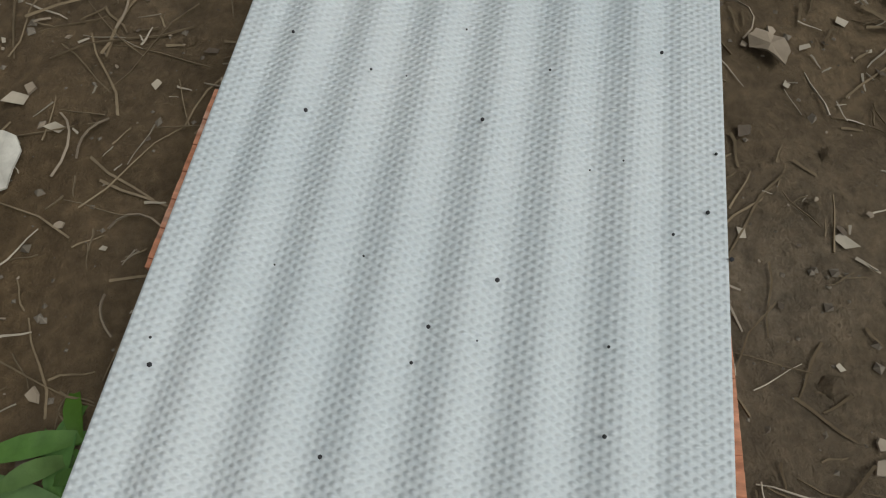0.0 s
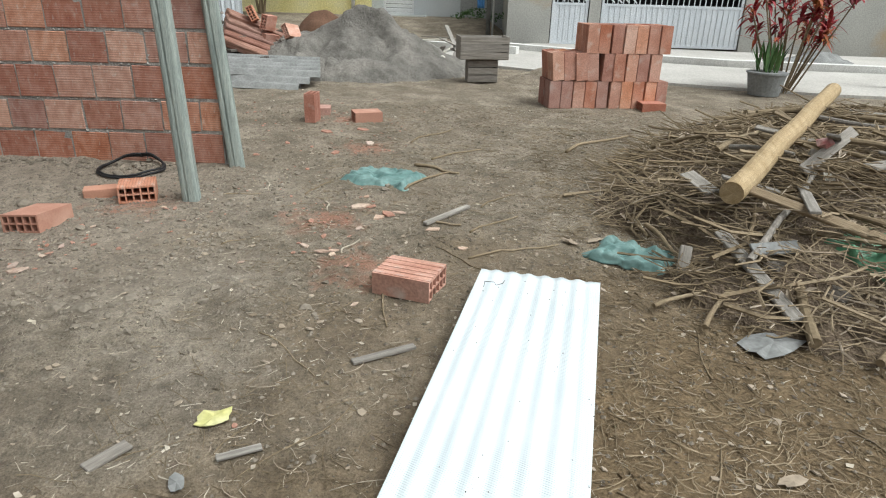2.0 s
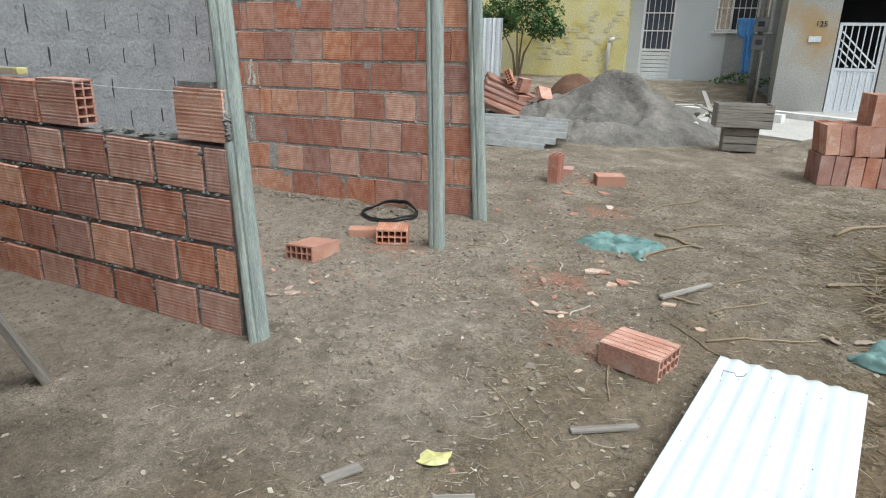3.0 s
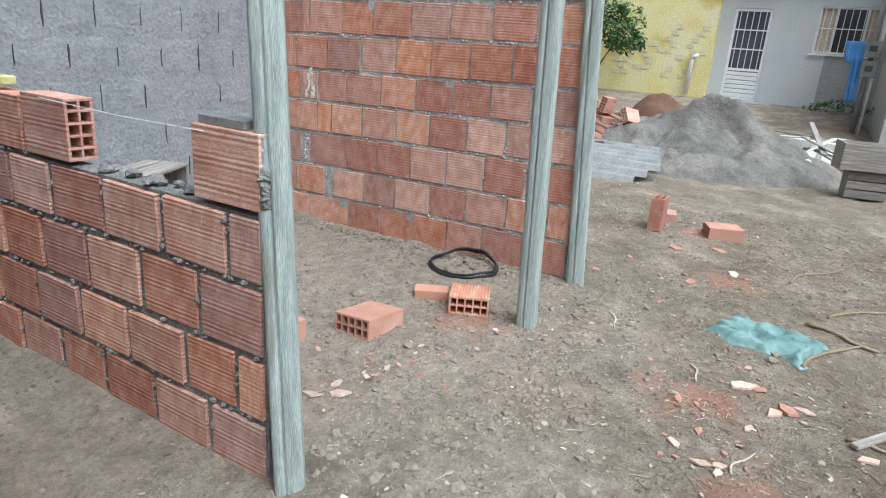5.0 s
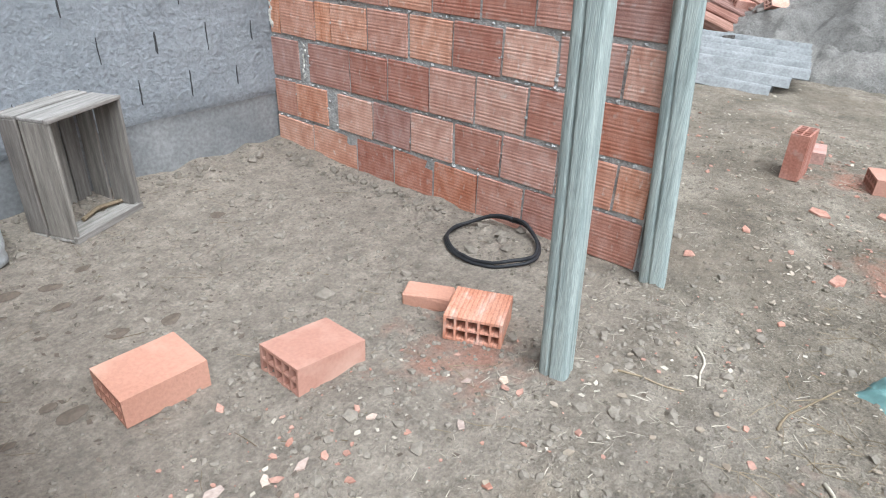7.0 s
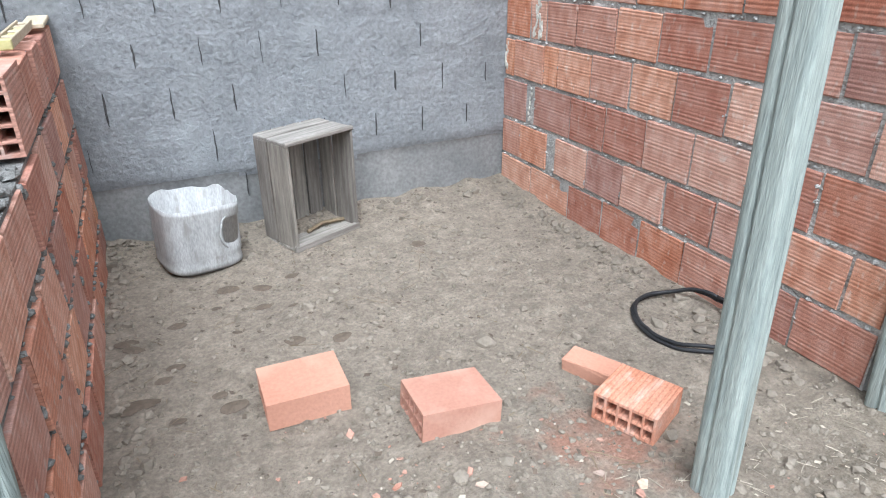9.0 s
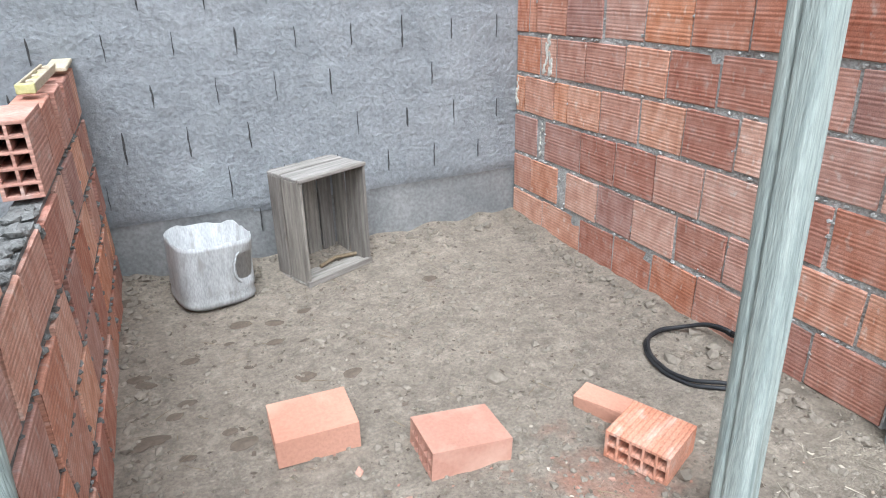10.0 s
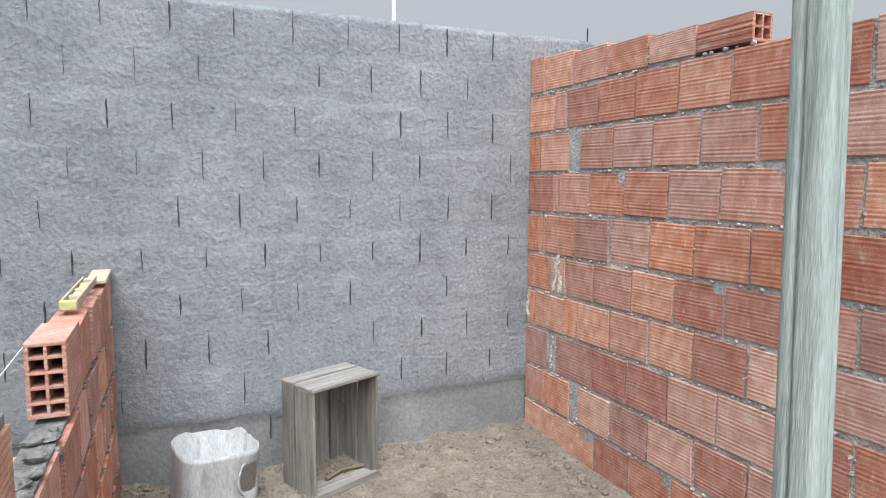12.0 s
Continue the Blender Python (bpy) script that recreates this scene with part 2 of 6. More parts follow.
def embossed(m, size, depth):
    """Crossed waves pressed into a sheet, as on ribbed plastic."""
    n, l = m.node_tree.nodes, m.node_tree.links
    co = n.new("ShaderNodeTexCoord")
    waves_ = []
    for turn in (32, -32):
        mp = n.new("ShaderNodeMapping")
        mp.inputs["Rotation"].default_value = (0, 0, radians(turn))
        l.new(co.outputs["Object"], mp.inputs[0])
        w = n.new("ShaderNodeTexWave")
        w.inputs["Scale"].default_value, w.inputs["Distortion"].default_value = 0.314 / size, 0.5
        w.inputs["Detail Scale"].default_value = 2.0
        l.new(mp.outputs[0], w.inputs["Vector"])
        waves_.append(w)
    mu = n.new("ShaderNodeMath")
    mu.operation = "MULTIPLY"
    l.new(waves_[0].outputs["Fac"], mu.inputs[0]), l.new(waves_[1].outputs["Fac"], mu.inputs[1])
    b = n.new("ShaderNodeBump")
    b.inputs["Strength"].default_value, b.inputs["Distance"].default_value = 0.8, depth
    l.new(mu.outputs[0], b.inputs["Height"])
    l.new(b.outputs[0], n["Principled BSDF"].inputs["Normal"])


embossed(SHEET, 0.0065, 0.0016)
WHITE = material("white_paint", [(0.70, 0.71, 0.71), (0.78, 0.79, 0.79)], 3, 0.5, 0.1, 60)
WHITE_METAL = material("white_painted_metal", [(0.60, 0.65, 0.70), (0.70, 0.74, 0.78)], 2, 0.45, 0.1, 60)
PLASTIC = material("dirty_white_plastic", [(0.34, 0.345, 0.34), (0.44, 0.45, 0.445)], 7, 0.6, 0.2, 60, stretch=(3, 3, 1), stain=(0.29, 0.285, 0.27), stain_scale=12, stain_cut=(0.56, 0.72))
BAG = material("teal_plastic_bag", [(0.085, 0.175, 0.165), (0.17, 0.28, 0.265)], 8, 0.5, 0.3, 40, spec=0.5)
BAG_GREEN = material("green_plastic_bag", [(0.06, 0.20, 0.11), (0.12, 0.29, 0.17)], 8, 0.35, 0.3, 40, spec=0.5)
RUBBER = material("black_hose", [(0.015, 0.016, 0.018), (0.03, 0.03, 0.032)], 10, 0.5, 0.2, 60)
SAND = material("grey_sand", [(0.145, 0.136, 0.122), (0.205, 0.194, 0.175), (0.28, 0.262, 0.235)], 2, 0.95, 0.7, 60, bump_dist=0.015, stain=(0.10, 0.094, 0.085), stain_scale=1.6)
churned(SAND, 6, 0.75, 1.25, 0.08)
FIBRO = material("fibre_cement", [(0.17, 0.175, 0.172), (0.27, 0.275, 0.27)], 5, 0.9, 0.3, 50)
CONCRETE = material("street_concrete", [(0.40, 0.385, 0.36), (0.50, 0.485, 0.455)], 1.2, 0.9, 0.3, 40, coords="Object")
KERB = material("whitewashed_kerb", [(0.56, 0.56, 0.54), (0.70, 0.70, 0.68)], 3, 0.85, 0.3, 50)
YELLOW = material("faded_yellow_paint", [(0.66, 0.58, 0.24), (0.74, 0.67, 0.34), (0.72, 0.68, 0.48)], 1.4, 0.9, 0.4, 30, stain=(0.50, 0.38, 0.08), stain_scale=1.0, stain_cut=(0.55, 0.7))
HOUSE = material("pale_blue_grey_paint", [(0.50, 0.53, 0.55), (0.57, 0.60, 0.61)], 1.0, 0.85, 0.2, 40)
HOUSE_BARE = material("bare_cement_render", [(0.31, 0.32, 0.32), (0.39, 0.40, 0.39)], 1.6, 0.9, 0.25, 40)
CEMENT = material("stained_cement_wall", [(0.36, 0.36, 0.34), (0.45, 0.45, 0.42)], 1.2, 0.9, 0.25, 40, stain=(0.42, 0.30, 0.16), stain_scale=0.9, stain_cut=(0.56, 0.72))
# near-black: room shade put into the colour; also sheet specks and house number
DARK = material("room_shade_and_dark_marks", [(0.03, 0.03, 0.035), (0.06, 0.06, 0.065)], 1, 0.9, 0)
GLASS_DARK = material("dusky_window_glass", [(0.05, 0.06, 0.08), (0.09, 0.10, 0.13)], 1, 0.1, 0, spec=0.6)
CURTAIN = material("pale_curtain", [(0.50, 0.42, 0.33), (0.62, 0.54, 0.44)], 3, 0.9, 0.2, 30)
BLUE_CLOTH = material("blue_cloth", [(0.07, 0.22, 0.48), (0.12, 0.30, 0.58)], 5, 0.9, 0.3, 50)
LEAF = material("green_foliage", [(0.035, 0.085, 0.03), (0.07, 0.14, 0.045), (0.11, 0.19, 0.06)], 2.5, 0.7, 0.1, 30)
RED_LEAF = material("red_foliage", [(0.16, 0.02, 0.035), (0.34, 0.04, 0.05), (0.42, 0.20, 0.05)], 3.0, 0.6, 0.1, 30)
YELLOW_RAG = material("yellow_wrapper", [(0.46, 0.44, 0.15), (0.56, 0.55, 0.32)], 12, 0.8, 0.2, 60)
PAPER = material("pale_litter", [(0.50, 0.48, 0.42), (0.68, 0.66, 0.60)], 8, 0.85, 0.2, 60)
GREY_PLASTIC = material("grey_pot", [(0.20, 0.21, 0.21), (0.27, 0.28, 0.28)], 6, 0.7, 0.1, 40)
LIGHT_WOOD = material("pale_board", [(0.45, 0.38, 0.27), (0.55, 0.48, 0.36)], 4, 0.85, 0.3, 30, stretch=(14, 1, 14))
DARK_WOOD = material("dark_scrap_wood", [(0.055, 0.045, 0.038), (0.11, 0.095, 0.08), (0.17, 0.15, 0.13)], 4, 0.9, 0.5, 30, stretch=(1, 14, 14), spread=0.3)
TARP = material("brown_heap", [(0.10, 0.055, 0.035), (0.16, 0.09, 0.06)], 4, 0.95, 0.5, 40)


# ---- small helpers ----
def mesh_of(bm, mat, name, smooth=False):
    me = bpy.data.meshes.new(name)
    bm.to_mesh(me)
    bm.free()
    if smooth:
        me.polygons.foreach_set("use_smooth", [True] * len(me.polygons))
    for q in mat if isinstance(mat, (list, tuple)) else (mat,):
        me.materials.append(q)
    return me


def part(name, bm, mat, parent, label="", smooth=False):
    ob = new(name, mesh_of(bm, mat, name, smooth))
    ob.parent = parent
    return tagged(ob, label)


def thing(name, label, category, m=None, group="", kind="", bm=None, mat=None, smooth=False):
    ob = new(name, mesh_of(bm, mat, name, smooth) if bm is not None else None)
    if m is not None:
        ob.matrix_world = m
    return tagged(ob, label, category, group, kind)


def box(bm, x0, x1, y0, y1, z0, z1, m=None, mi=0):
    vs = [bm.verts.new((x, y, z)) for x in (x0, x1) for y in (y0, y1) for z in (z0, z1)]
    if m is not None:
        for v in vs:
            v.co = m @ v.co
    for f in ((0, 1, 3, 2), (4, 6, 7, 5), (0, 4, 5, 1), (2, 3, 7, 6), (0, 2, 6, 4), (1, 5, 7, 3)):
        bm.faces.new([vs[k] for k in f]).material_index = mi
    return vs


def soft_box(x0, x1, y0, y1, z0, z1, r=0.004, seg=1):
    bm = bmesh.new()
    box(bm, x0, x1, y0, y1, z0, z1)
    bmesh.ops.bevel(bm, geom=bm.edges[:], offset=r, segments=seg, affect="EDGES")
    return bm


def tube(bm, pts, radii, sides=6):
    """A closed tapered tube along points."""
    pts = [Vector(p) for p in pts]
    rings = []
    for k, p in enumerate(pts):
        d = (pts[min(k + 1, len(pts) - 1)] - pts[max(k - 1, 0)]).normalized()
        s = d.cross((0, 0, 1)) if abs(d.z) < 0.9 else d.cross((1, 0, 0))
        s.normalize()
        u = s.cross(d)
        r = radii[k] if isinstance(radii, (list, tuple)) else radii
        rings.append([bm.verts.new(p + r * (math.cos(2 * math.pi * i / sides) * s + math.sin(2 * math.pi * i / sides) * u)) for i in range(sides)])
    for a_, b_ in zip(rings, rings[1:]):
        for i in range(sides):
            bm.faces.new((a_[i], a_[(i + 1) % sides], b_[(i + 1) % sides], b_[i]))
    bm.faces.new(rings[0][::-1])
    bm.faces.new(rings[-1])


def smooth01(v):
    v = min(1.0, max(0.0, v))
    return v * v * (3 - 2 * v)


def gz(x, y):
    """Height of the ground."""
    h = 0.016 * noise.noise((x * 1.3, y * 1.3, 1.7)) + 0.014 * noise.noise((x * 5, y * 5, 4.2)) + 0.008 * noise.noise((x * 15, y * 15, 9.1)) + 0.002 * noise.noise((x * 43, y * 43, 2.3))
    h += 0.055 * math.exp(-((x + 2.15) ** 2 + (y + 2.62) ** 2) / 0.10) * (1 + 0.5 * noise.noise((x * 9, y * 9, 0)))
    h += 0.03 * math.exp(-((x + 1.15) ** 2 + (y + 2.06) ** 2) / 0.03)
    if -2.3 < x < 0.05 and -2.4 < y < 0.05:
        h += 0.045 * math.exp(-((y + 0.21) / 0.16) ** 2) * (0.8 + 0.8 * noise.noise((x * 7, 3, 1)))
        h += 0.025 * math.exp(-((x - 0.02) / 0.10) ** 2) * (0.8 + 0.8 * noise.noise((y * 7, 5, 1)))
        h += 0.03 * math.exp(-((x + 2.06) / 0.12) ** 2)
    if x > 7.5:
        up = smooth01((y + 4.6) / 0.8)
        h = h * (1 - smooth01((x - 7.5) / 2)) + 0.36 * smooth01((x - 9.0) / 3.5) * up - 0.03
    return h


def wobble(p, s, k):
    return Vector((noise.noise((p[0] * s, p[1] * s, p[2] * s + 3)), noise.noise((p[0] * s, p[1] * s, p[2] * s + 17)), noise.noise((p[0] * s, p[1] * s, p[2] * s + 29)))) * k


def rock(bm, x, y, z, r, flat=0.6, rng=random):
    """A small uneven clod at a place."""
    geo = bmesh.ops.create_icosphere(bm, subdivisions=1, radius=r)
    q = Euler((rng.random() * 6, rng.random() * 6, rng.random() * 6)).to_matrix()
    o = Vector((rng.random() * 50, rng.random() * 50, rng.random() * 50))
    for v in geo["verts"]:
        c = q @ v.co
        c *= 1 + 0.7 * noise.noise(c / r * 0.9 + o)
        v.co = Vector((x + c.x, y + c.y, z + c.z * flat + 0.25 * r * flat))


# ---- ground ----
def spaced(a, b, step, far):
    """Even steps from a to b, widening beyond, out to far."""
    vals = list(np.arange(a, b + 1e-6, step))
    for sign, start in ((-1, a), (1, b)):
        v, s = start, step
        while abs(v) < far:
            s *= 1.35
            v += sign * s
            vals.append(v)
    return sorted(vals)


GX, GY = spaced(-4.6, 2.2, 0.03, 900), spaced(-5.6, 0.1, 0.03, 900)
verts = [(x, y, gz(x, y)) for x in GX for y in GY]
W = len(GY)
faces = [(i * W + j, (i + 1) * W + j, (i + 1) * W + j + 1, i * W + j + 1) for i in range(len(GX) - 1) for j in range(W - 1)]
me = bpy.data.meshes.new("ground")
me.from_pydata(verts, [], faces)
me.polygons.foreach_set("use_smooth", [True] * len(me.polygons))
me.materials.append(SOIL)
ground = tagged(new("ground", me), "bare dry sandy soil scattered with litter", "ground", kind="structure")

# ---- street and kerbs ----
def strip(name, pts, width, z0, z1, mat, label, category):
    """A slab along a line on the ground."""
    bm = bmesh.new()
    rows = []
    for k, p in enumerate(pts):
        d = Vector(pts[min(k + 1, len(pts) - 1)]) - Vector(pts[max(k - 1, 0)])
        s = Vector((-d.y, d.x)).normalized() * width / 2
        c = Vector(p)
        rows.append([bm.verts.new((c.x + s.x, c.y + s.y, z0)), bm.verts.new((c.x + s.x, c.y + s.y, z1)), bm.verts.new((c.x - s.x, c.y - s.y, z1)), bm.verts.new((c.x - s.x, c.y - s.y, z0))])
    for r0, r1 in zip(rows, rows[1:]):
        for i in range(4):
            bm.faces.new((r0[i], r0[(i + 1) % 4], r1[(i + 1) % 4], r1[i]))
    bm.faces.new(rows[0][::-1]), bm.faces.new(rows[-1])
    bmesh.ops.recalc_face_normals(bm, faces=bm.faces[:])
    return thing(name, label, category, kind="structure", bm=bm, mat=mat)


strip("road", [(7.9, -3.4), (5.9, -6.4), (5.35, -8.2), (5.2, -12), (5.2, -40)], 2.5, -0.3, 0.035, CONCRETE, "pale worn concrete street", "road")
strip("kerb_far", [(9.3, -3.7), (7.55, -6.2), (6.95, -7.8), (6.7, -10), (6.6, -40)], 0.22, -0.2, 0.13, KERB, "whitewashed concrete kerb along the street", "kerb")
strip("pavement", [(9.9, -4.9), (8.6, -6.6), (8.25, -8.2), (8.05, -10), (8.0, -40)], 2.3, -0.3, 0.06, CONCRETE, "grey concrete pavement before the gate", "pavement")
strip("kerb_near", [(9.2, -1.3), (8.2, -3.2), (7.75, -4.5)], 0.20, -0.2, 0.16, KERB, "white kerb stones beside the yard", "kerb")


# ---- bricks ----
def hollow(L=0.24, T=0.09, H=0.19, cols=2, rows=5, shell=0.009, web=0.007, dx=(0, 0), ribs=0):
    """A hollow clay brick: shell and webs, its holes along x; broken ends given by dx."""
    bm = bmesh.new()
    x0, x1 = -L / 2 + dx[0], L / 2 + dx[1]
    box(bm, x0, x1, -T / 2, -T / 2 + shell, 0, H)
    box(bm, x0, x1, T / 2 - shell, T / 2, 0, H)
    box(bm, x0, x1, -T / 2 + shell, T / 2 - shell, 0, shell)
    box(bm, x0, x1, -T / 2 + shell, T / 2 - shell, H - shell, H)
    for k in range(ribs):
        a_ = 0.008 + (H - 0.016) * k / ribs
        b_ = a_ + (H - 0.016) / ribs * 0.62
        for sy in (-1, 1):
            lo, hi = sorted((sy * T / 2, sy * (T / 2 + 0.0025)))
            box(bm, x0 + 0.001, x1 - 0.001, lo, hi, a_, b_)
    for c in range(1, cols):
        y = -T / 2 + T * c / cols
        box(bm, x0, x1, y - web / 2, y + web / 2, shell, H - shell)
    for r in range(1, rows):
        z = H * r / rows
        for c in range(cols):
            ya = -T / 2 + (shell if c == 0 else T * c / cols + web / 2)
            yb = -T / 2 + (T - shell if c == cols - 1 else T * (c + 1) / cols - web / 2)
            box(bm, x0, x1, ya, yb, z - web / 2, z + web / 2)
    return bm


def brick_mesh(seed):
    """A solid-faced wall brick of unit length with worn edges."""
    rng = random.Random(seed)
    bm = soft_box(-0.5, 0.5, -0.045, 0.045, 0, 0.19, 0.0035)
    for v in bm.verts:
        v.co.y += rng.uniform(-1, 1) * 0.0018
        v.co.z += rng.uniform(-1, 1) * 0.0025
        v.co.x += rng.uniform(-1, 1) * 0.012
    if seed % 3 == 0:
        corner = Vector((rng.choice((-0.5, 0.5)), -0.045, rng.choice((0, 0.19))))
        for v in bm.verts:
            if (Vector((v.co.x * 0.25, v.co.y, v.co.z)) - Vector((corner.x * 0.25, corner.y, corner.z))).length < 0.012:
                v.co.y += 0.006
                v.co.x *= 0.97
    return mesh_of(bm, BRICK, "brick")


BRICKS = [brick_mesh(s) for s in range(9)]
END_BRICK = mesh_of(hollow(), BRICK, "brick")
brick_rng = random.Random(11)


def lay(wall, x, y, z, length, height, axis_deg, face):
    """One brick of a wall; face is +1 or -1 for the side its best face looks to."""
    ob = new("brick", brick_rng.choice(BRICKS))
    ob.parent = wall
    m = pose(x, y, z, brick_rng.uniform(-0.5, 0.5), brick_rng.uniform(-0.8, 0.8), axis_deg + brick_rng.uniform(-0.3, 0.3))
    ob.matrix_world = m @ Matrix.Diagonal((length, face * 1.0, height / 0.19, 1))
    return ob


def mortar_core(bm, axis, c0, t0, t1, a0, a1, z0, z1, step=0.05):
    """A rough slab of mortar behind the brick faces."""
    na, nz = max(2, int((a1 - a0) / step)), max(2, int((z1 - z0) / step))
    grid = {}
    for side, t in ((0, t0), (1, t1)):
        for i in range(na + 1):
            for k in range(nz + 1):
                a_, z_ = a0 + (a1 - a0) * i / na, z0 + (z1 - z0) * k / nz
                w = 0.002 * noise.noise((a_ * 14, z_ * 14, side * 9 + c0))
                p = (t + w, a_, z_) if axis == "y" else (a_, t + w, z_)
                grid[side, i, k] = bm.verts.new(p)
    for side in (0, 1):
        for i in range(na):
            for k in range(nz):
                bm.faces.new([grid[side, i, k], grid[side, i + 1, k], grid[side, i + 1, k + 1], grid[side, i, k + 1]])
    for i in range(na):
        for k in (0, nz):
            bm.faces.new([grid[0, i, k], grid[0, i + 1, k], grid[1, i + 1, k], grid[1, i, k]])
    for k in range(nz):
        for i in (0, na):
            bm.faces.new([grid[0, i, k], grid[0, i, k + 1], grid[1, i, k + 1], grid[1, i, k]])
    bmesh.ops.recalc_face_normals(bm, faces=bm.faces[:])


# Red wall: courses from the ground up: base height at the corner and the joints along the wall.
CORNER = -0.19
RED_Z = [-0.025, 0.182, 0.382, 0.596, 0.796, 0.992, 1.204, 1.408, 1.612, 1.812, 2.015]
RED_JOINTS = [
    [0.0, 0.29, 0.618, 0.868, 1.112, 1.36, 1.595, 1.85, 2.11],
    [0.0, 0.175, 0.418, 0.488, 0.732, 0.975, 1.222, 1.472, 1.732, 1.978, 2.11],
    [0.0, 0.222, 0.286, 0.585, 0.833, 1.08, 1.325, 1.575, 1.825, 2.11],
    [0.0, 0.09, 0.352, 0.468, 0.71, 0.957, 1.20, 1.443, 1.686, 1.948, 2.11],
    [0.0, 0.22, 0.357, 0.587, 0.842, 1.085, 1.33, 1.575, 1.815, 2.11],
    [0.0, 0.11, 0.178, 0.428, 0.685, 0.938, 1.18, 1.432, 1.684, 1.936, 2.11],
    [0.0, 0.23, 0.284, 0.53, 0.77, 1.032, 1.288, 1.546, 1.796, 2.05, 2.11],
    [0.0, 0.115, 0.364, 0.452, 0.69, 0.937, 1.186, 1.43, 1.68, 1.93, 2.11],
    [0.0, 0.235, 0.326, 0.58, 0.826, 1.066, 1.312, 1.555, 1.794, 2.04, 2.11],
    [0.0, 0.13, 0.384, 0.634, 0.892, 1.143, 1.395],
]
RED_OPEN = {(1, 0.418), (2, 0.222), (7, 0.364)}
RED_RISE = 0.02
wall_red = thing("wall_red", "red hollow clay brick wall with grey mortar joints", "brick wall", kind="structure")
bm = bmesh.new()
mortar_core(bm, "y", 3.0, 0.007, 0.083, CORNER - 2.11, CORNER - 0.004, -0.16, 1.83)
mortar_core(bm, "y", 4.0, 0.008, 0.082, CORNER - 1.13, CORNER - 0.004, 1.832, 1.93)
part("mortar", bm, MORTAR, wall_red, "grey cement mortar")
for row, joints in enumerate(RED_JOINTS):
    for j0, j1 in zip(joints, joints[1:]):
        gap = 0.013
        L = j1 - j0 - gap
        if L < 0.03 or (row, j0) in RED_OPEN:
            continue
        mid = (j0 + j1) / 2
        tall = RED_Z[row + 1] - RED_Z[row] if row < 9 else 0.205 - 0.075 * mid
        if row == 9 and j1 == 1.395:
            ob = new("brick", mesh_of(hollow(H=0.095, rows=2, ribs=4), BRICK, "brick"))
            ob.parent = wall_red
            ob.matrix_world = pose(0.045, CORNER - mid, RED_Z[row] + 0.008 + RED_RISE * mid, 0, 0, 90)
            continue
        lay(wall_red, 0.045 + brick_rng.uniform(-0.003, 0.002), CORNER - mid, RED_Z[row] + 0.008 + RED_RISE * mid, L, tall - 0.021, -90, 1)
bm = bmesh.new()
squeeze = random.Random(19)
for row, joints in enumerate(RED_JOINTS):
    for j in joints[1:-1]:
        if squeeze.random() < 0.45:
            z = RED_Z[row] + squeeze.uniform(0.0, 0.2) + RED_RISE * j
            for _ in range(squeeze.randint(1, 4)):
                rock(bm, 0.006, CORNER - j + squeeze.uniform(-0.012, 0.012), z + squeeze.uniform(-0.03, 0.03), squeeze.uniform(0.004, 0.010), 1.0, squeeze)
    a_ = 0.03
    while a_ < joints[-1]:
        if squeeze.random() < 0.6:
            rock(bm, 0.005, CORNER - a_, RED_Z[row] + RED_RISE * a_ - 0.004, squeeze.uniform(0.005, 0.012), 0.7, squeeze)
        a_ += squeeze.uniform(0.02, 0.07)
part("mortar_lump", bm, MORTAR, wall_red, "mortar squeezed out of the joints")
# white efflorescence streaks near the corner
for y, z, h in ((-0.445, 0.42, 0.15), (-0.46, 0.83, 0.12), (-0.48, 0.90, 0.09), (-0.21, 0.64, 0.12), (-0.50, 0.82, 0.06)):
    bm = bmesh.new()
    for k in range(7):
        rock(bm, 0.001, y + squeeze.uniform(-0.012, 0.012), z + h * k / 6, squeeze.uniform(0.007, 0.013), 1.5, squeeze)
    bmesh.ops.scale(bm, vec=(0.35, 1, 1), verts=bm.verts[:])
    part("white_streak", bm, PAPER, wall_red, "white lime streak")
# Left half-built wall: its outer face looks to -x.
LX = -2.178
LEFT_Z = [-0.02, 0.192, 0.388, 0.592, 0.785, 0.985]
LEFT_JOINTS = [
    [0.2, 0.43, 0.69, 0.945, 1.20, 1.455, 1.715, 1.97, 2.205],
    [0.2, 0.34, 0.585, 0.84, 1.095, 1.35, 1.605, 1.875, 2.09, 2.205],
    [0.2, 0.42, 0.665, 0.92, 1.165, 1.42, 1.69, 1.945, 2.205],
    [0.2, 0.27, 0.515, 0.765, 1.01, 1.25, 1.53, 1.805, 2.07, 2.205],
    [0.2, 0.39, 0.64, 0.875, 1.135],
]
wall_left = thing("wall_left", "half-built red hollow brick wall with wet grey mortar", "brick wall", kind="structure")
bm = bmesh.new()
mortar_core(bm, "y", 7.0, LX - 0.034, LX + 0.034, -2.203, -0.2, -0.16, 0.777)
mortar_core(bm, "y", 8.0, LX - 0.033, LX + 0.033, -1.13, -0.2, 0.778, 0.965)
part("mortar", bm, MORTAR_WET, wall_left, "dark wet mortar")
for row, joints in enumerate(LEFT_JOINTS):
    for j0, j1 in zip(joints, joints[1:]):
        gap = 0.026
        lay(wall_left, LX + brick_rng.uniform(-0.004, 0.004), -(j0 + j1) / 2, LEFT_Z[row] + 0.008, j1 - j0 - gap, LEFT_Z[row + 1] - LEFT_Z[row] - 0.025, 90, 1)
ob = new("brick", END_BRICK)
ob.parent = wall_left
ob.matrix_world = pose(LX, -1.262, 0.793, 0, 0, 90)
ob = new("brick", END_BRICK)
ob.parent = wall_left
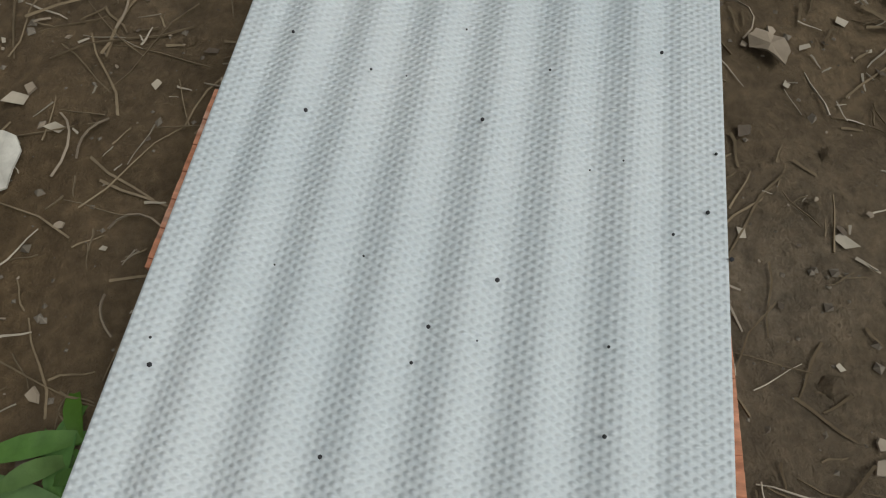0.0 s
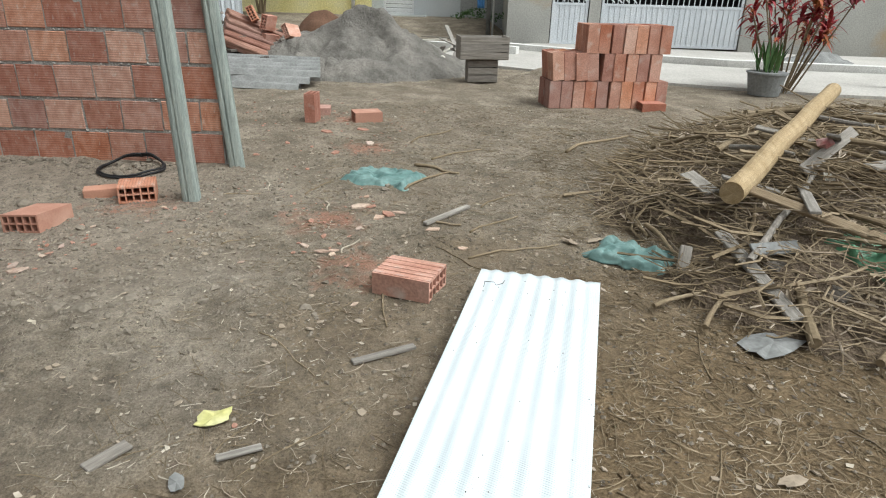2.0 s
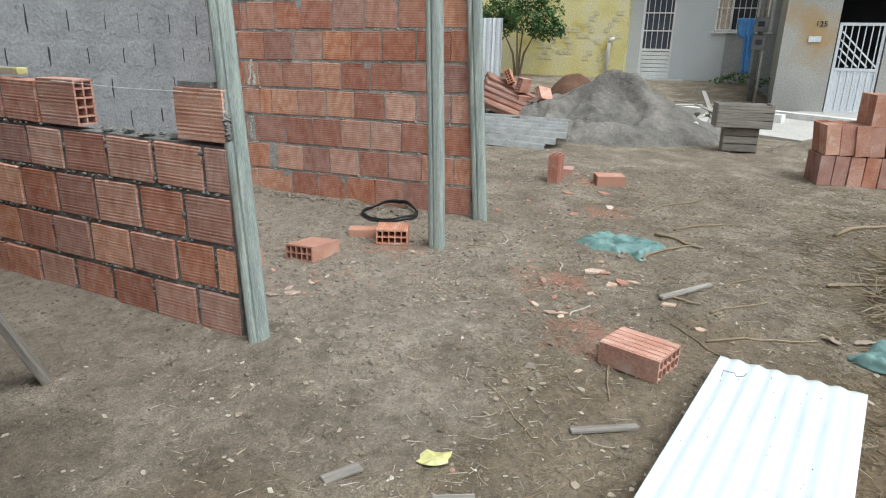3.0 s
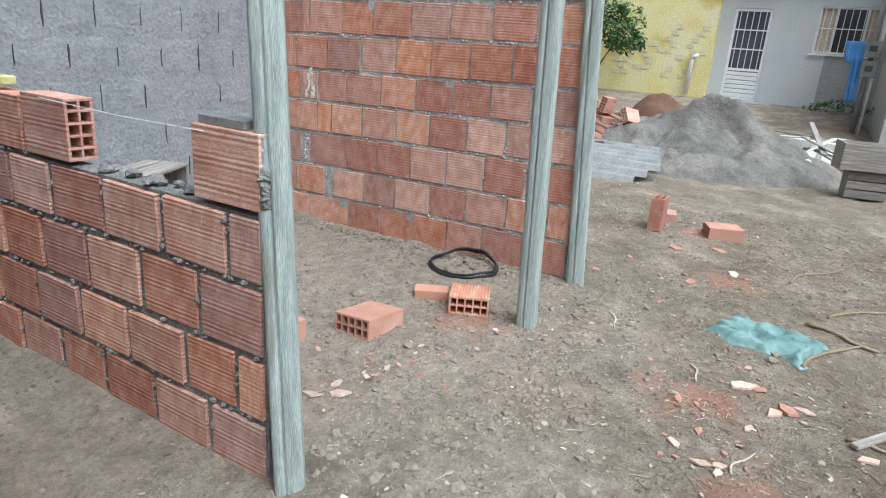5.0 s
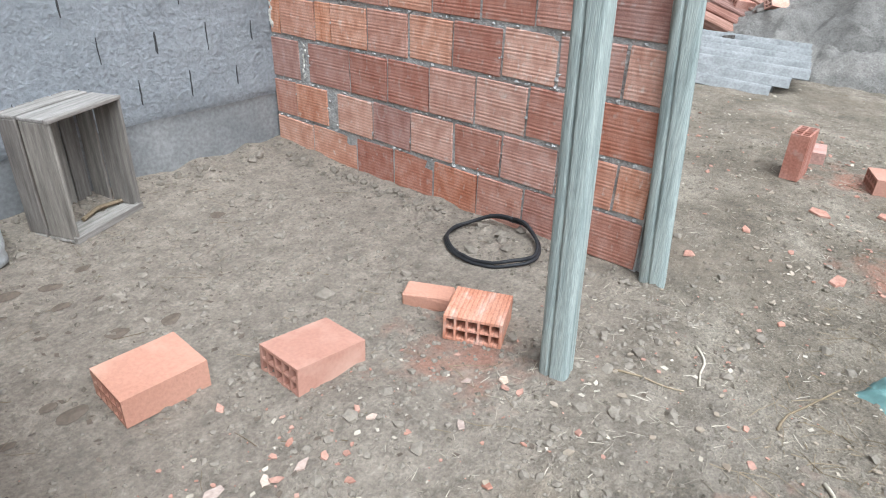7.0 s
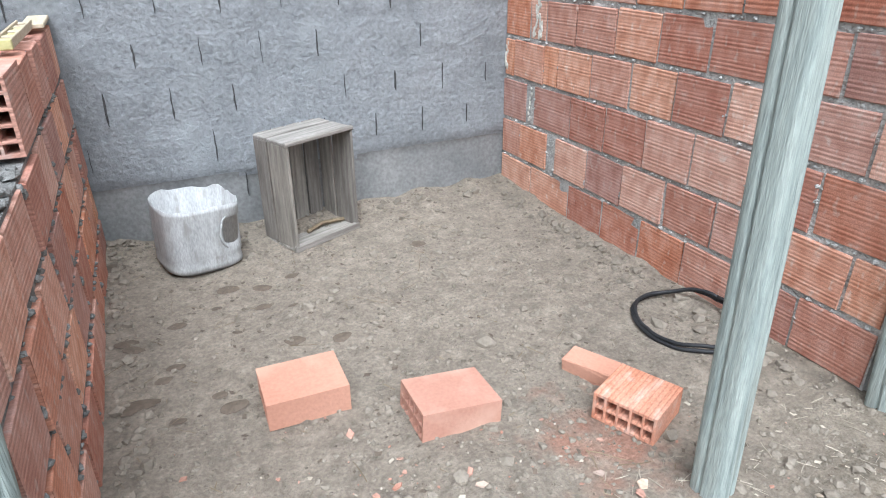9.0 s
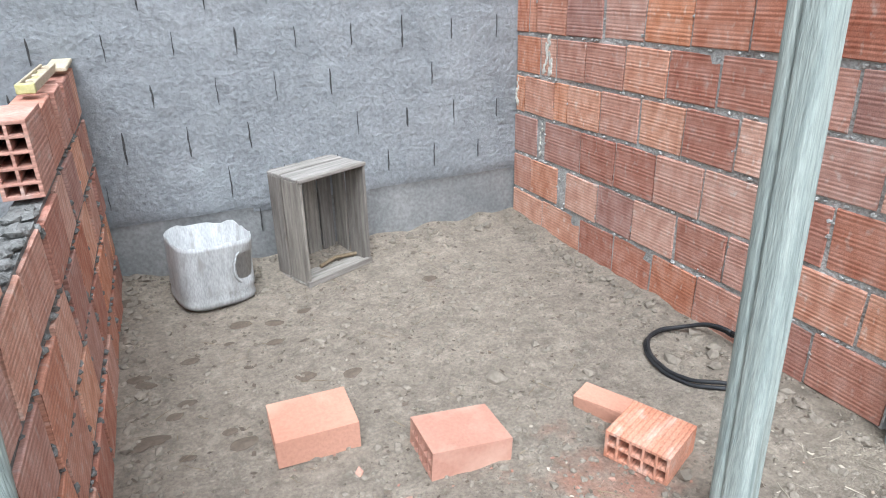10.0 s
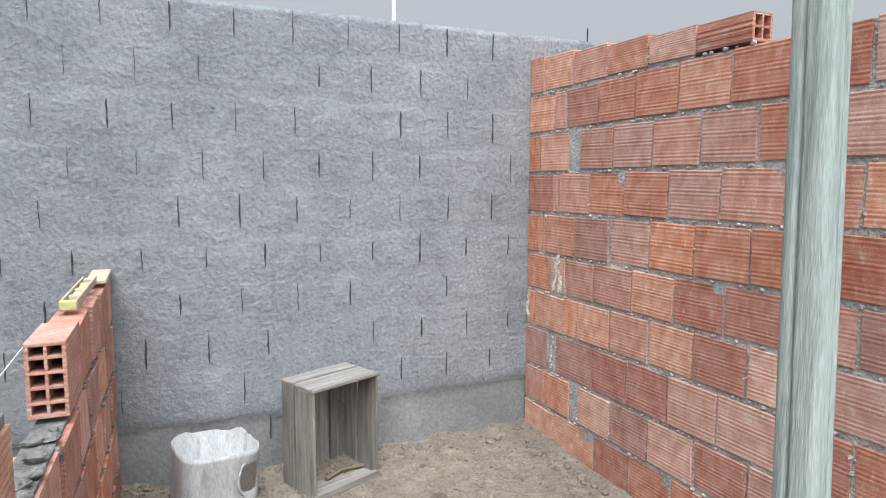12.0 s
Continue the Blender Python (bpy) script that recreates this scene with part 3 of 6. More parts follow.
ob.matrix_world = pose(LX, -2.075, 0.793, 0, 0, 90)
bm = bmesh.new()
for k in range(16):
    rock(bm, LX + random.uniform(-0.03, 0.03), -random.uniform(1.40, 1.93), 0.787, random.uniform(0.012, 0.03), 0.5)
for k in range(8):
    rock(bm, LX - 0.03, -2.197, 0.80 + 0.012 * k, 0.018, 0.8)
for row, joints in enumerate(LEFT_JOINTS):
    for side in (-1, 1):
        a_ = 0.23
        while a_ < joints[-1]:
            if squeeze.random() < 0.6:
                rock(bm, LX + side * 0.040, -a_, LEFT_Z[row] - 0.003, squeeze.uniform(0.006, 0.014), 0.7, squeeze)
            a_ += squeeze.uniform(0.02, 0.06)
        for j in joints[1:-1]:
            for _ in range(squeeze.randint(0, 4)):
                rock(bm, LX + side * 0.039, -j + squeeze.uniform(-0.01, 0.01), LEFT_Z[row] + squeeze.uniform(0.0, 0.19), squeeze.uniform(0.005, 0.012), 1.2, squeeze)
part("mortar_lump", bm, MORTAR_WET, wall_left, "smeared lumps of fresh mortar")

wall_left.matrix_world = Matrix.Translation((-2.052, 0, 0)) @ Matrix.Rotation(radians(-1.7), 4, "Z") @ Matrix.Translation((2.178, 0, 0))

# ---- grey wall ----
def grey_wall():
    x0, x1, z1, step = -8.0, 3.2, 2.125, 0.025
    bm = bmesh.new()
    nx, nz = int((x1 - x0) / step), int(z1 / step) + 6
    vs = {}
    for i in range(nx + 1):
        for k in range(nz + 1):
            x, z = x0 + (x1 - x0) * i / nx, -0.2 + (z1 + 0.2) * k / nz
            edge = 0.275 + 0.025 * noise.noise((x * 4, 1, 2)) + 0.01 * noise.noise((x * 17, 1, 2))
            proud = 0.016 * smooth01((z - edge) / 0.03)
            y = 0.012 - proud + 0.004 * noise.noise((x * 9, z * 9, 3)) * (1 if z > edge else 0.2) + 0.0025 * noise.noise((x * 24, z * 24, 8)) * (1 if z > edge else 0.1)
            course = abs(((z - 0.527) / 0.2025 + 0.5) % 1.0 - 0.5) * 0.2025
            if z > edge and noise.noise((x * 2.2, z * 4, 11)) > -0.15:
                y += 0.004 * max(0.0, 1 - course / 0.028)
            if k == nz:
                z += 0.008 * noise.noise((x * 6, 4, 4))
            vs[i, k] = bm.verts.new((x, y, z))
    for i in range(nx):
        for k in range(nz):
            f = bm.faces.new((vs[i, k], vs[i + 1, k], vs[i + 1, k + 1], vs[i, k + 1]))
            q = vs[i, k].co
            f.material_index = 1 if q.z < 0.27 + 0.025 * noise.noise((q.x * 4, 1, 2)) + 0.01 * noise.noise((q.x * 17, 1, 2)) else 0
            f.smooth = True
    b = {i: bm.verts.new((vs[i, 0].co.x, 0.15, vs[i, nz].co.z)) for i in range(nx + 1)}
    c = {i: bm.verts.new((vs[i, 0].co.x, 0.15, -0.2)) for i in range(nx + 1)}
    for i in range(nx):
        bm.faces.new((vs[i, nz], vs[i + 1, nz], b[i + 1], b[i]))
        bm.faces.new((b[i], b[i + 1], c[i + 1], c[i]))
    bmesh.ops.recalc_face_normals(bm, faces=bm.faces[:])
    return bm


wall_grey = thing("wall_grey", "grey roughcast cement block wall with open upright joints", "wall", kind="structure", bm=grey_wall(), mat=[ROUGHCAST, PLINTH])
joint_rng = random.Random(5)
for row in range(10):
    zc = 0.222 + 0.2025 * row
    x = -0.118 if row % 2 == 0 else -0.228
    while x > -7.5:
        here = x + joint_rng.uniform(-0.006, 0.006)
        if joint_rng.random() < (0.9 if row else 0.2):
            h = joint_rng.uniform(0.09, 0.15)
            w = joint_rng.choice((0.0012, 0.0018, 0.0025, 0.0038))
            bm = bmesh.new()
            pts = []
            n_ = 5
            for k in range(n_ + 1):
                t = k / n_
                pts.append((here + joint_rng.uniform(-0.0018, 0.0018), zc - h / 2 + h * t, w * (0.5 + 0.8 * joint_rng.random()) * (0.35 if k in (0, n_) else 1)))
            for (xa, za, wa), (xb, zb, wb) in zip(pts, pts[1:]):
                q = [bm.verts.new(p) for p in ((xa - wa, -0.0085, za), (xa + wa, -0.0085, za), (xb + wb, -0.0085, zb), (xb - wb, -0.0085, zb))]
                r = [bm.verts.new((v.co.x, 0.02, v.co.z)) for v in q]
                bm.faces.new(q)
                bm.faces.new(r[::-1])
                for i in range(4):
                    bm.faces.new((q[i], r[i], r[(i + 1) % 4], q[(i + 1) % 4]))
            part("open_joint", bm, GAP, wall_grey)
        x -= 0.2535
wall_grey.location.y = CORNER

# ---- unseen plain wall, added to shade the left wall's outer face ----
bm = bmesh.new()
box(bm, -3.62, -3.47, -2.75, -0.22, -0.2, 2.8)
thing("shade_wall", "unseen plain grey wall added to shade the plot", "wall", kind="structure", bm=bm, mat=PLINTH)

# ---- posts ----
def post_bm(height, wd, lean):
    """A planed, round-cornered post with drying cracks."""
    bm = bmesh.new()
    n_, rows_ = 56, 30
    rings = []
    for k in range(rows_ + 1):
        z = -0.25 + (height + 0.25) * k / rows_
        ring = []
        for i in range(n_):
            a_ = 2 * math.pi * i / n_
            c, s = math.cos(a_), math.sin(a_)
            r = wd / 2 / (abs(c) ** 4.5 + abs(s) ** 4.5) ** (1 / 4.5)
            r *= 1 + 0.03 * noise.noise((c * 1.5, s * 1.5, z * 2.2))
            if i in (9, 26, 44) and noise.noise((i, z * 1.3, 2)) > -0.3:
                r -= 0.009
            ring.append(bm.verts.new((r * c + lean[0] * z, r * s + lean[1] * z, z)))
        rings.append(ring)
    for a_, b_ in zip(rings, rings[1:]):
        for i in range(n_):
            bm.faces.new((a_[i], a_[(i + 1) % n_], b_[(i + 1) % n_], b_[i]))
    bm.faces.new(rings[0][::-1]), bm.faces.new(rings[-1])
    return bm


for x, y, lean, turn, wd, label in ((-2.14, -2.268, (0.04, 0.092), 40, 0.084, "grey-green treated timber post at the half-built wall"), (-0.68, -2.37, (0.02, 0.042), 10, 0.088, "grey-green treated timber post standing free"), (0.012, -2.37, (-0.005, 0.067), 15, 0.094, "grey-green treated timber post at the red wall's end")):
    lv = Matrix.Rotation(-radians(turn), 2) @ Vector(lean)
    thing("timber_post", label, "post", pose(x, y, 0, 0, 0, turn), "timber posts of the shed", bm=post_bm(2.75, wd, lv), mat=POST, smooth=True)


# ---- corrugated sheet ----
def sheet_bm(length=2.46, width=0.462, waves=7.3, amp=0.0037, nx=60, ny=150):
    bm = bmesh.new()
    top = {}
    for i in range(nx + 1):
        for j in range(ny + 1):
            x, v = length * i / nx, width * j / ny
            edge = smooth01((v - 0.01) / 0.03) * smooth01((width - 0.028 - v) / 0.03)
            z = amp * math.cos(2 * math.pi * v * waves / width) * edge + 0.004 * noise.noise((x * 2, v * 3, 1))
            top[i, j] = bm.verts.new((x, -v, z))
    for i in range(nx):
        for j in range(ny):
            bm.faces.new((top[i, j], top[i, j + 1], top[i + 1, j + 1], top[i + 1, j])).smooth = True
    bmesh.ops.recalc_face_normals(bm, faces=bm.faces[:])
    return bm


ang = -10.1
near = Vector((-1.605, -3.956)) - 2.46 * Vector((math.cos(radians(ang)), math.sin(radians(ang))))
sheet = thing("corrugated_sheet", "white translucent corrugated roofing sheet lying on bricks", "roofing sheet", pose(near.x, near.y, 0.056, 0, -0.75, ang), bm=sheet_bm(), mat=SHEET)
sol = sheet.modifiers.new("thickness", "SOLIDIFY")
sol.thickness = 0.0025
spots = random.Random(77)
bm = bmesh.new()
for k in range(120):
    edge = k % 3 == 0
    x, v = spots.uniform(0.1, 2.4), (0.468 - abs(spots.gauss(0.012, 0.008)) if edge else spots.uniform(0.02, 0.44))
    if edge and noise.noise((x * 5, 1, 1)) < 0:
        continue
    bmesh.ops.create_icosphere(bm, subdivisions=1, radius=spots.uniform(0.0008, 0.0022), matrix=Matrix.Translation((x, -v, 0.0065 if not edge else 0.004)))
specks = tagged(new("dirt_specks", mesh_of(bm, DARK, "dirt_specks")), "tiny dark dirt specks on the white sheet", "dirt", kind="stuff")
specks.matrix_world = sheet.matrix_basis
bm = bmesh.new()
tube(bm, [(0, 0, 0.012), (0.03, 0.01, 0.02), (0.05, -0.02, 0.016), (0.035, -0.035, 0.013), (0.06, -0.05, 0.014), (0.09, -0.045, 0.012)], 0.0013, 5)
thing("wire_hook", "thin bent grey wire lying on the sheet's end", "wire", pose(-1.79, -3.965, 0.085, 0, 0, -25), bm=bm, mat=RUBBER)


def loose(label, m, mat=BRICK, group="loose bricks", dx=(0, 0), **kw):
    return thing("hollow_brick", label, "brick", m, group, bm=hollow(dx=dx, **kw), mat=mat)


def flat(x, y, yaw, z=0.0, tx=0, ty=0):
    """A brick lying on its broad face."""
    return pose(x, y, z + gz(x, y), tx, ty, yaw) @ pose(0, 0.095, 0.045, 90, 0, 0)


loose("red hollow brick lying flat under the sheet's edge", pose(-3.40, -3.745, -0.042, 0, 0, 80) @ pose(0, 0.095, 0.045, 90, 0, 0), ribs=6, group="bricks under the sheet")
loose("mortar-smeared red brick under the sheet's edge", pose(-3.56, -3.965, -0.042, 0, 0, 83) @ pose(0, 0.095, 0.045, 90, 0, 0), ribs=6, group="bricks under the sheet")
loose("broken red brick under the sheet's far end", pose(-1.9, -4.15, gz(-1.9, -4.15) - 0.05, 90, 0, 80) @ pose(0, 0, -0.05), dx=(0.06, -0.06), group="bricks under the sheet")
loose("grooved red hollow brick lying flat with a chipped corner", flat(-1.63, -3.672, 73, 0.0), ribs=5)
loose("orange smooth hollow brick lying flat on the soil", flat(-1.505, -1.565, -3, 0.0), BRICK_NEW)
loose("orange smooth hollow brick tilted and half sunk in soil", flat(-1.14, -1.812, -4, -0.012, -4, 5), BRICK_NEW)
loose("broken half brick showing two rows of holes", pose(-0.625, -2.045, gz(-0.625, -2.045), 0, 0, 24) @ pose(0, 0.095, 0.047, 90, 0, 0) , dx=(0, -0.06))
bm = soft_box(-0.085, 0.085, -0.045, 0.045, 0, 0.055, 0.005)
bmesh.ops.subdivide_edges(bm, edges=bm.edges[:], cuts=2)
for v in bm.verts:
    v.co += wobble(v.co, 20, 0.006)
    if abs(v.co.y) < 0.01 and v.co.z > 0.04:
        v.co.z -= 0.012
thing("brick_piece", "orange broken brick piece with a groove", "brick", pose(-0.64, -1.835, gz(-0.64, -1.835) - 0.002, 0, 0, -62), "loose bricks", bm=bm, mat=BRICK_NEW)
loose("red hollow brick standing on its end", pose(1.57, -2.47, gz(1.57, -2.47), 0, -90, 0) @ pose(0.12, 0, -0.095, 0, 0, 0), BRICK, ribs=9)
loose("orange hollow brick lying flat in brick rubble", flat(1.70, -2.92, -68), BRICK_NEW)
loose("dark red broken brick lying in rubble", flat(1.95, -2.5, -80, -0.03), dx=(0, -0.08))
loose("small red brick lying before the brick stack", flat(2.74, -5.63, -82, -0.02))

# brick stack
stack_rng = random.Random(3)
base = Vector((2.82, -4.56))
along = Vector((0.24, -1.26)).normalized()
yaw = math.degrees(math.atan2(along.y, along.x))
UPRIGHT = hollow(L=0.265, T=0.112, ribs=7)
UP_MESH = mesh_of(UPRIGHT, BRICK, "stacked_brick")
for layer, (first, count, z) in enumerate(((0, 10, 0.0), (0.15, 9, 0.268), (2.75, 7, 0.536))):
    for k in range(count):
        s = (first + k) * 0.124 + stack_rng.uniform(-0.004, 0.004)
        tilt = -6 if layer == 1 and k < 4 else stack_rng.uniform(-1.2, 1.2)
        for depth in (0, 1):
            p = base + along * s + Vector((-along.y, along.x)) * (depth * 0.2 + stack_rng.uniform(-0.01, 0.01))
            ob = new("stacked_brick", UP_MESH)
            ob.matrix_world = pose(p.x, p.y, z + 0.001, 0, 0, yaw + stack_rng.uniform(-2, 2)) @ pose(0, 0, 0, 0, tilt, 0) @ pose(0, 0, 0.1325, 0, -90, 0) @ pose(0, 0, -0.056, 90, 0, 0)
            tagged(ob, "red hollow brick standing upright in a stack", "brick", "stack of bricks")

# ---- wooden crate ----
def slat(parent, x0, x1, y0, y1, z0, z1, mat=OLD_WOOD_Z, name="slat"):
    bm = soft_box(x0, x1, y0, y1, z0, z1, 0.003)
    return part(name, bm, mat, parent)


def crate(label, m, group=""):
    """A fruit crate standing on its short end, open to -y."""
    c = thing("wooden_crate", label, "crate", m, group)
    w, d, h = 0.365, 0.235, 0.50
    for x in (0, w - 0.014):
        slat(c, x, x + 0.014, 0.0, 0.135, 0.016, h - 0.016)
        slat(c, x, x + 0.014, 0.15, d, 0.016, h - 0.016)
    for k in range(4):
        a_ = 0.015 + k * 0.0845
        slat(c, a_, a_ + 0.075, d + 0.001, d + 0.013, 0.002, h - 0.002)
    for z in (0, h - 0.016):
        slat(c, 0, w, 0.022, 0.14, z, z + 0.015, OLD_WOOD)
        slat(c, 0, w, 0.155, d, z, z + 0.015, OLD_WOOD)
        slat(c, -0.004, w + 0.004, -0.004, 0.018, z - (0 if z else -0.0), z + 0.03 if not z else z + 0.017, OLD_WOOD, "batten")
    return c


crate("weathered grey wooden crate standing on end by the wall", pose(-1.262, -0.562, gz(-1.1, -0.4) - 0.005, 0, 0, 23))
bm = bmesh.new()
tube(bm, [(-0.1, 0, 0.012), (0, 0.02, 0.02), (0.11, 0.0, 0.012)], 0.009, 6)
thing("stick", "short dark stick lying in the crate", "stick", pose(-1.08, -0.38, gz(-1.1, -0.4) + 0.012, 0, 0, 20), bm=bm, mat=TWIG)

# ---- cut plastic jug ----
def jug():
    bm = bmesh.new()
    n_, rows_ = 40, 14
    def ring(z, s, jag=0):
        out = []
        for i in range(n_):
            a_ = 2 * math.pi * i / n_
            c, q = math.cos(a_), math.sin(a_)
            r = 0.158 * s / (abs(c) ** 4 + abs(q) ** 4) ** 0.25
            dent = 0.0
            if 0.10 < z < 0.24 and abs(a_ - 5.35) < 0.33:
                dent = 0.022 * (1 - ((z - 0.17) / 0.07) ** 2) * (1 - (abs(a_ - 5.35) / 0.33) ** 2)
            zz = z + jag * (0.016 * noise.noise((c * 3, q * 3, 1)) + 0.008 * noise.noise((c * 9, q * 9, 5)))
            out.append(bm.verts.new(((r - dent) * c, (r - dent) * q, zz)))
        return out
    outer = [ring(0.0, 0.86)] + [ring(0.02 + 0.265 * k / rows_, 0.97 + (0.03 if k != 2 else 0.005), 1 if k == rows_ else 0) for k in range(rows_ + 1)]
    inner = [ring(0.283, 0.975, 1), ring(0.03, 0.95)]
    seq = outer + inner
    for a_, b_ in zip(seq, seq[1:]):
        for i in range(n_):
            bm.faces.new((a_[i], a_[(i + 1) % n_], b_[(i + 1) % n_], b_[i]))
    bm.faces.new(seq[0][::-1]), bm.faces.new(seq[-1])
    return bm


bucket = thing("plastic_bucket", "dirty white plastic jug cut open as a bucket", "bucket", pose(-1.66, -0.435, gz(-1.66, -0.435) + 0.004, 0, 3, 12))
part("body", jug(), PLASTIC, bucket, smooth=True)
bm = bmesh.new()
tube(bm, [(0.168 * math.cos(5.35 + 0.36 * math.cos(t_)) * 1.0, 0.168 * math.sin(5.35 + 0.36 * math.cos(t_)), 0.17 + 0.078 * math.sin(t_)) for t_ in np.linspace(0, 2 * math.pi, 25)], 0.006, 6)
part("handle_recess", bm, PLASTIC, bucket, "moulded rim of a handle recess", True)

# ---- coil of hose ----
bm = bmesh.new()
for k, (r, z) in enumerate(((0.2, 0.010), (0.192, 0.022))):
    pts = []
    for i in range(49):
        px, py = 0.78 * r * math.cos(2 * math.pi * i / 48), r * 1.02 * math.sin(2 * math.pi * i / 48)
        pts.append((px, py, z + gz(-0.175 + px, -1.765 + py) + 0.03 * ((px / (0.78 * r) + 1) / 2) ** 3 + 0.004 * math.sin(i * 0.4 + k)))
    tube(bm, pts, 0.0075, 8)
thing("hose_coil", "black flexible hose coiled in a ring on soil", "hose", pose(-0.175, -1.765, 0), bm=bm, mat=RUBBER, smooth=True)


# ---- plastic bags ----
def bag_bm(w, d, seed, lift=0.05):
    bm = bmesh.new()
    n_ = 34
    vs = {}
    for i in range(n_ + 1):
        for j in range(n_ + 1):
            u, v = i / n_ - 0.5, j / n_ - 0.5
            cut = 1 + 0.30 * noise.noise((u * 5, v * 5, seed))
            x, y = u * w * cut, v * d * cut
            z = lift * (0.25 + 1.3 * (0.5 - abs(noise.noise((u * 3.4 + v, v * 3, seed)))) + 0.55 * (0.4 - abs(noise.noise((u * 8, v * 9 - u * 4, seed + 5)))))
            z *= smooth01((0.5 - max(abs(u), abs(v))) / 0.10)
            vs[i, j] = bm.verts.new((x, y, max(0.002, z) + 0.004))
    for i in range(n_):
        for j in range(n_):
            bm.faces.new((vs[i, j], vs[i + 1, j], vs[i + 1, j + 1], vs[i, j + 1]))
    return bm


def bag(label, x, y, yaw, w, d, seed, mat=BAG, z=0.0, lift=0.05):
    ob = thing("plastic_bag", label, "plastic bag", pose(x, y, z + gz(x, y), 0, 0, yaw), "plastic bags", bm=bag_bm(w, d, seed, lift), mat=mat, smooth=True)
    s = ob.modifiers.new("thickness", "SOLIDIFY")
    s.thickness = 0.0015


bag("crumpled teal plastic bag lying flat on soil", -0.13, -3.345, 70, 0.44, 0.34, 3, BAG, 0.0, 0.045)
bag("crumpled teal plastic bag beside the stick pile", -1.23, -4.64, 60, 0.36, 0.27, 8, BAG, 0.0, 0.05)
bag("crumpled green plastic bag caught in the stick pile", -1.55, -5.55, 30, 0.5, 0.3, 12, BAG_GREEN, 0.12, 0.10)

# ---- level and line on the half-built wall ----
lvl = thing("spirit_level", "pale yellow and grey spirit level on the wall's top", "spirit level", pose(-2.075, -0.72, 0.987, 0, 0, 88.3))
for sy in (-0.024, 0.017):
    part("rail", soft_box(-0.25, 0.25, sy, sy + 0.007, 0, 0.028, 0.002), LIGHT_WOOD, lvl)
for x in (-0.25, -0.15, -0.02, 0.10, 0.21):
    part("web", soft_box(x, x + 0.035, -0.0165, 0.0165, 0.004, 0.022, 0.002), LIGHT_WOOD, lvl)
for x in (-0.09, 0.05):
    part("vial", soft_box(x, x + 0.045, -0.012, 0.012, 0.006, 0.02, 0.003), YELLOW_RAG, lvl, "yellow glass vial")
part("end_cap", soft_box(-0.275, -0.2505, -0.0245, 0.0245, 0, 0.0285, 0.003), YELLOW_RAG, lvl, "yellow end cap")
bm = soft_box(-0.035, 0.035, -0.3, 0, 0, 0.016, 0.003)
thing("wooden_board", "thin pale wood strip lying along the wall's top", "board", pose(-2.045, -0.2, 0.987, 0, 0, 0), bm=bm, mat=LIGHT_WOOD)
bm = bmesh.new()
for k in range(2):
    box(bm, -0.04 + k * 0.085, 0.04 + k * 0.085, -0.035, 0.035, 0, 0.02)
thing("brick_piece", "pale broken tile pieces on the wall's top brick", "brick", pose(-2.11, -2.09, 0.985, 0, 0, 88), bm=bm, mat=FIBRO)
bm = bmesh.new()
tube(bm, [(-2.138, -1.25, 0.975), (-2.148, -1.65, 0.966), (-2.158, -2.0, 0.968)], 0.0014, 5)
thing("mason_line", "thin white mason's string stretched over the wall", "string", bm=bm, mat=WHITE)
bm = soft_box(-0.042, 0.042, -0.012, 0.012, 0, 1.25, 0.003)
thing("wooden_stake", "weathered wooden board propped against the ground", "board", look((-2.70, -1.79, -0.04), (-2.91, -1.81, 0.46)) @ pose(0, 0, 0, 180, 0, 35), bm=bm, mat=OLD_WOOD_Z)

# ---- dropped board, litter ----
def plank(label, a_, b_, wd, th, mat=OLD_WOOD, z=0.004):
    A_, B_ = Vector(a_), Vector(b_)
    L = (B_ - A_).length
    c = (A_ + B_) / 2
    bm = soft_box(-L / 2, L / 2, -wd / 2, wd / 2, 0, th, min(wd, th) * 0.2)
    d = B_ - A_
    thing("wood_scrap", label, "wood scrap", pose(c.x, c.y, gz(c.x, c.y) + z, 0, 0, math.degrees(math.atan2(d.y, d.x))), "wood scraps", bm=bm, mat=mat)


plank("short grey wood scrap on soil", (-2.2, -3.55), (-2.08, -3.74), 0.028, 0.012)
plank("thin grey wood scrap on soil", (-0.93, -3.67), (-0.63, -3.88), 0.03, 0.018)
plank("small pale wood chip on soil", (-2.69, -3.30), (-2.635, -3.40), 0.022, 0.01)
plank("small pale wood chip on soil", (-2.76, -3.0), (-2.66, -3.06), 0.04, 0.01)


def scrap(name, label, category, x, y, r, mat, yaw=0, long=1.6, seed=1, lift=0.012):
    """A thin curled scrap with an uneven rim."""
    bm = bmesh.new()
    n_ = 14
    mid = bm.verts.new((0, 0, lift))
    rim = []
    for i in range(n_):
        a_ = 2 * math.pi * i / n_
        q = r * (1 + 0.5 * noise.noise((math.cos(a_) * 1.5, math.sin(a_) * 1.5, seed)))
        rim.append(bm.verts.new((q * long * math.cos(a_), q * math.sin(a_), 0.003 + lift * (0.6 + noise.noise((math.cos(a_) * 2, math.sin(a_) * 2, seed + 9))))))
    for i in range(n_):
        bm.faces.new((mid, rim[i], rim[(i + 1) % n_]))
    ob = thing(name, label, category, pose(x, y, gz(x, y) + 0.002, 0, 0, yaw), bm=bm, mat=mat)
    s = ob.modifiers.new("thickness", "SOLIDIFY")
    s.thickness = 0.002


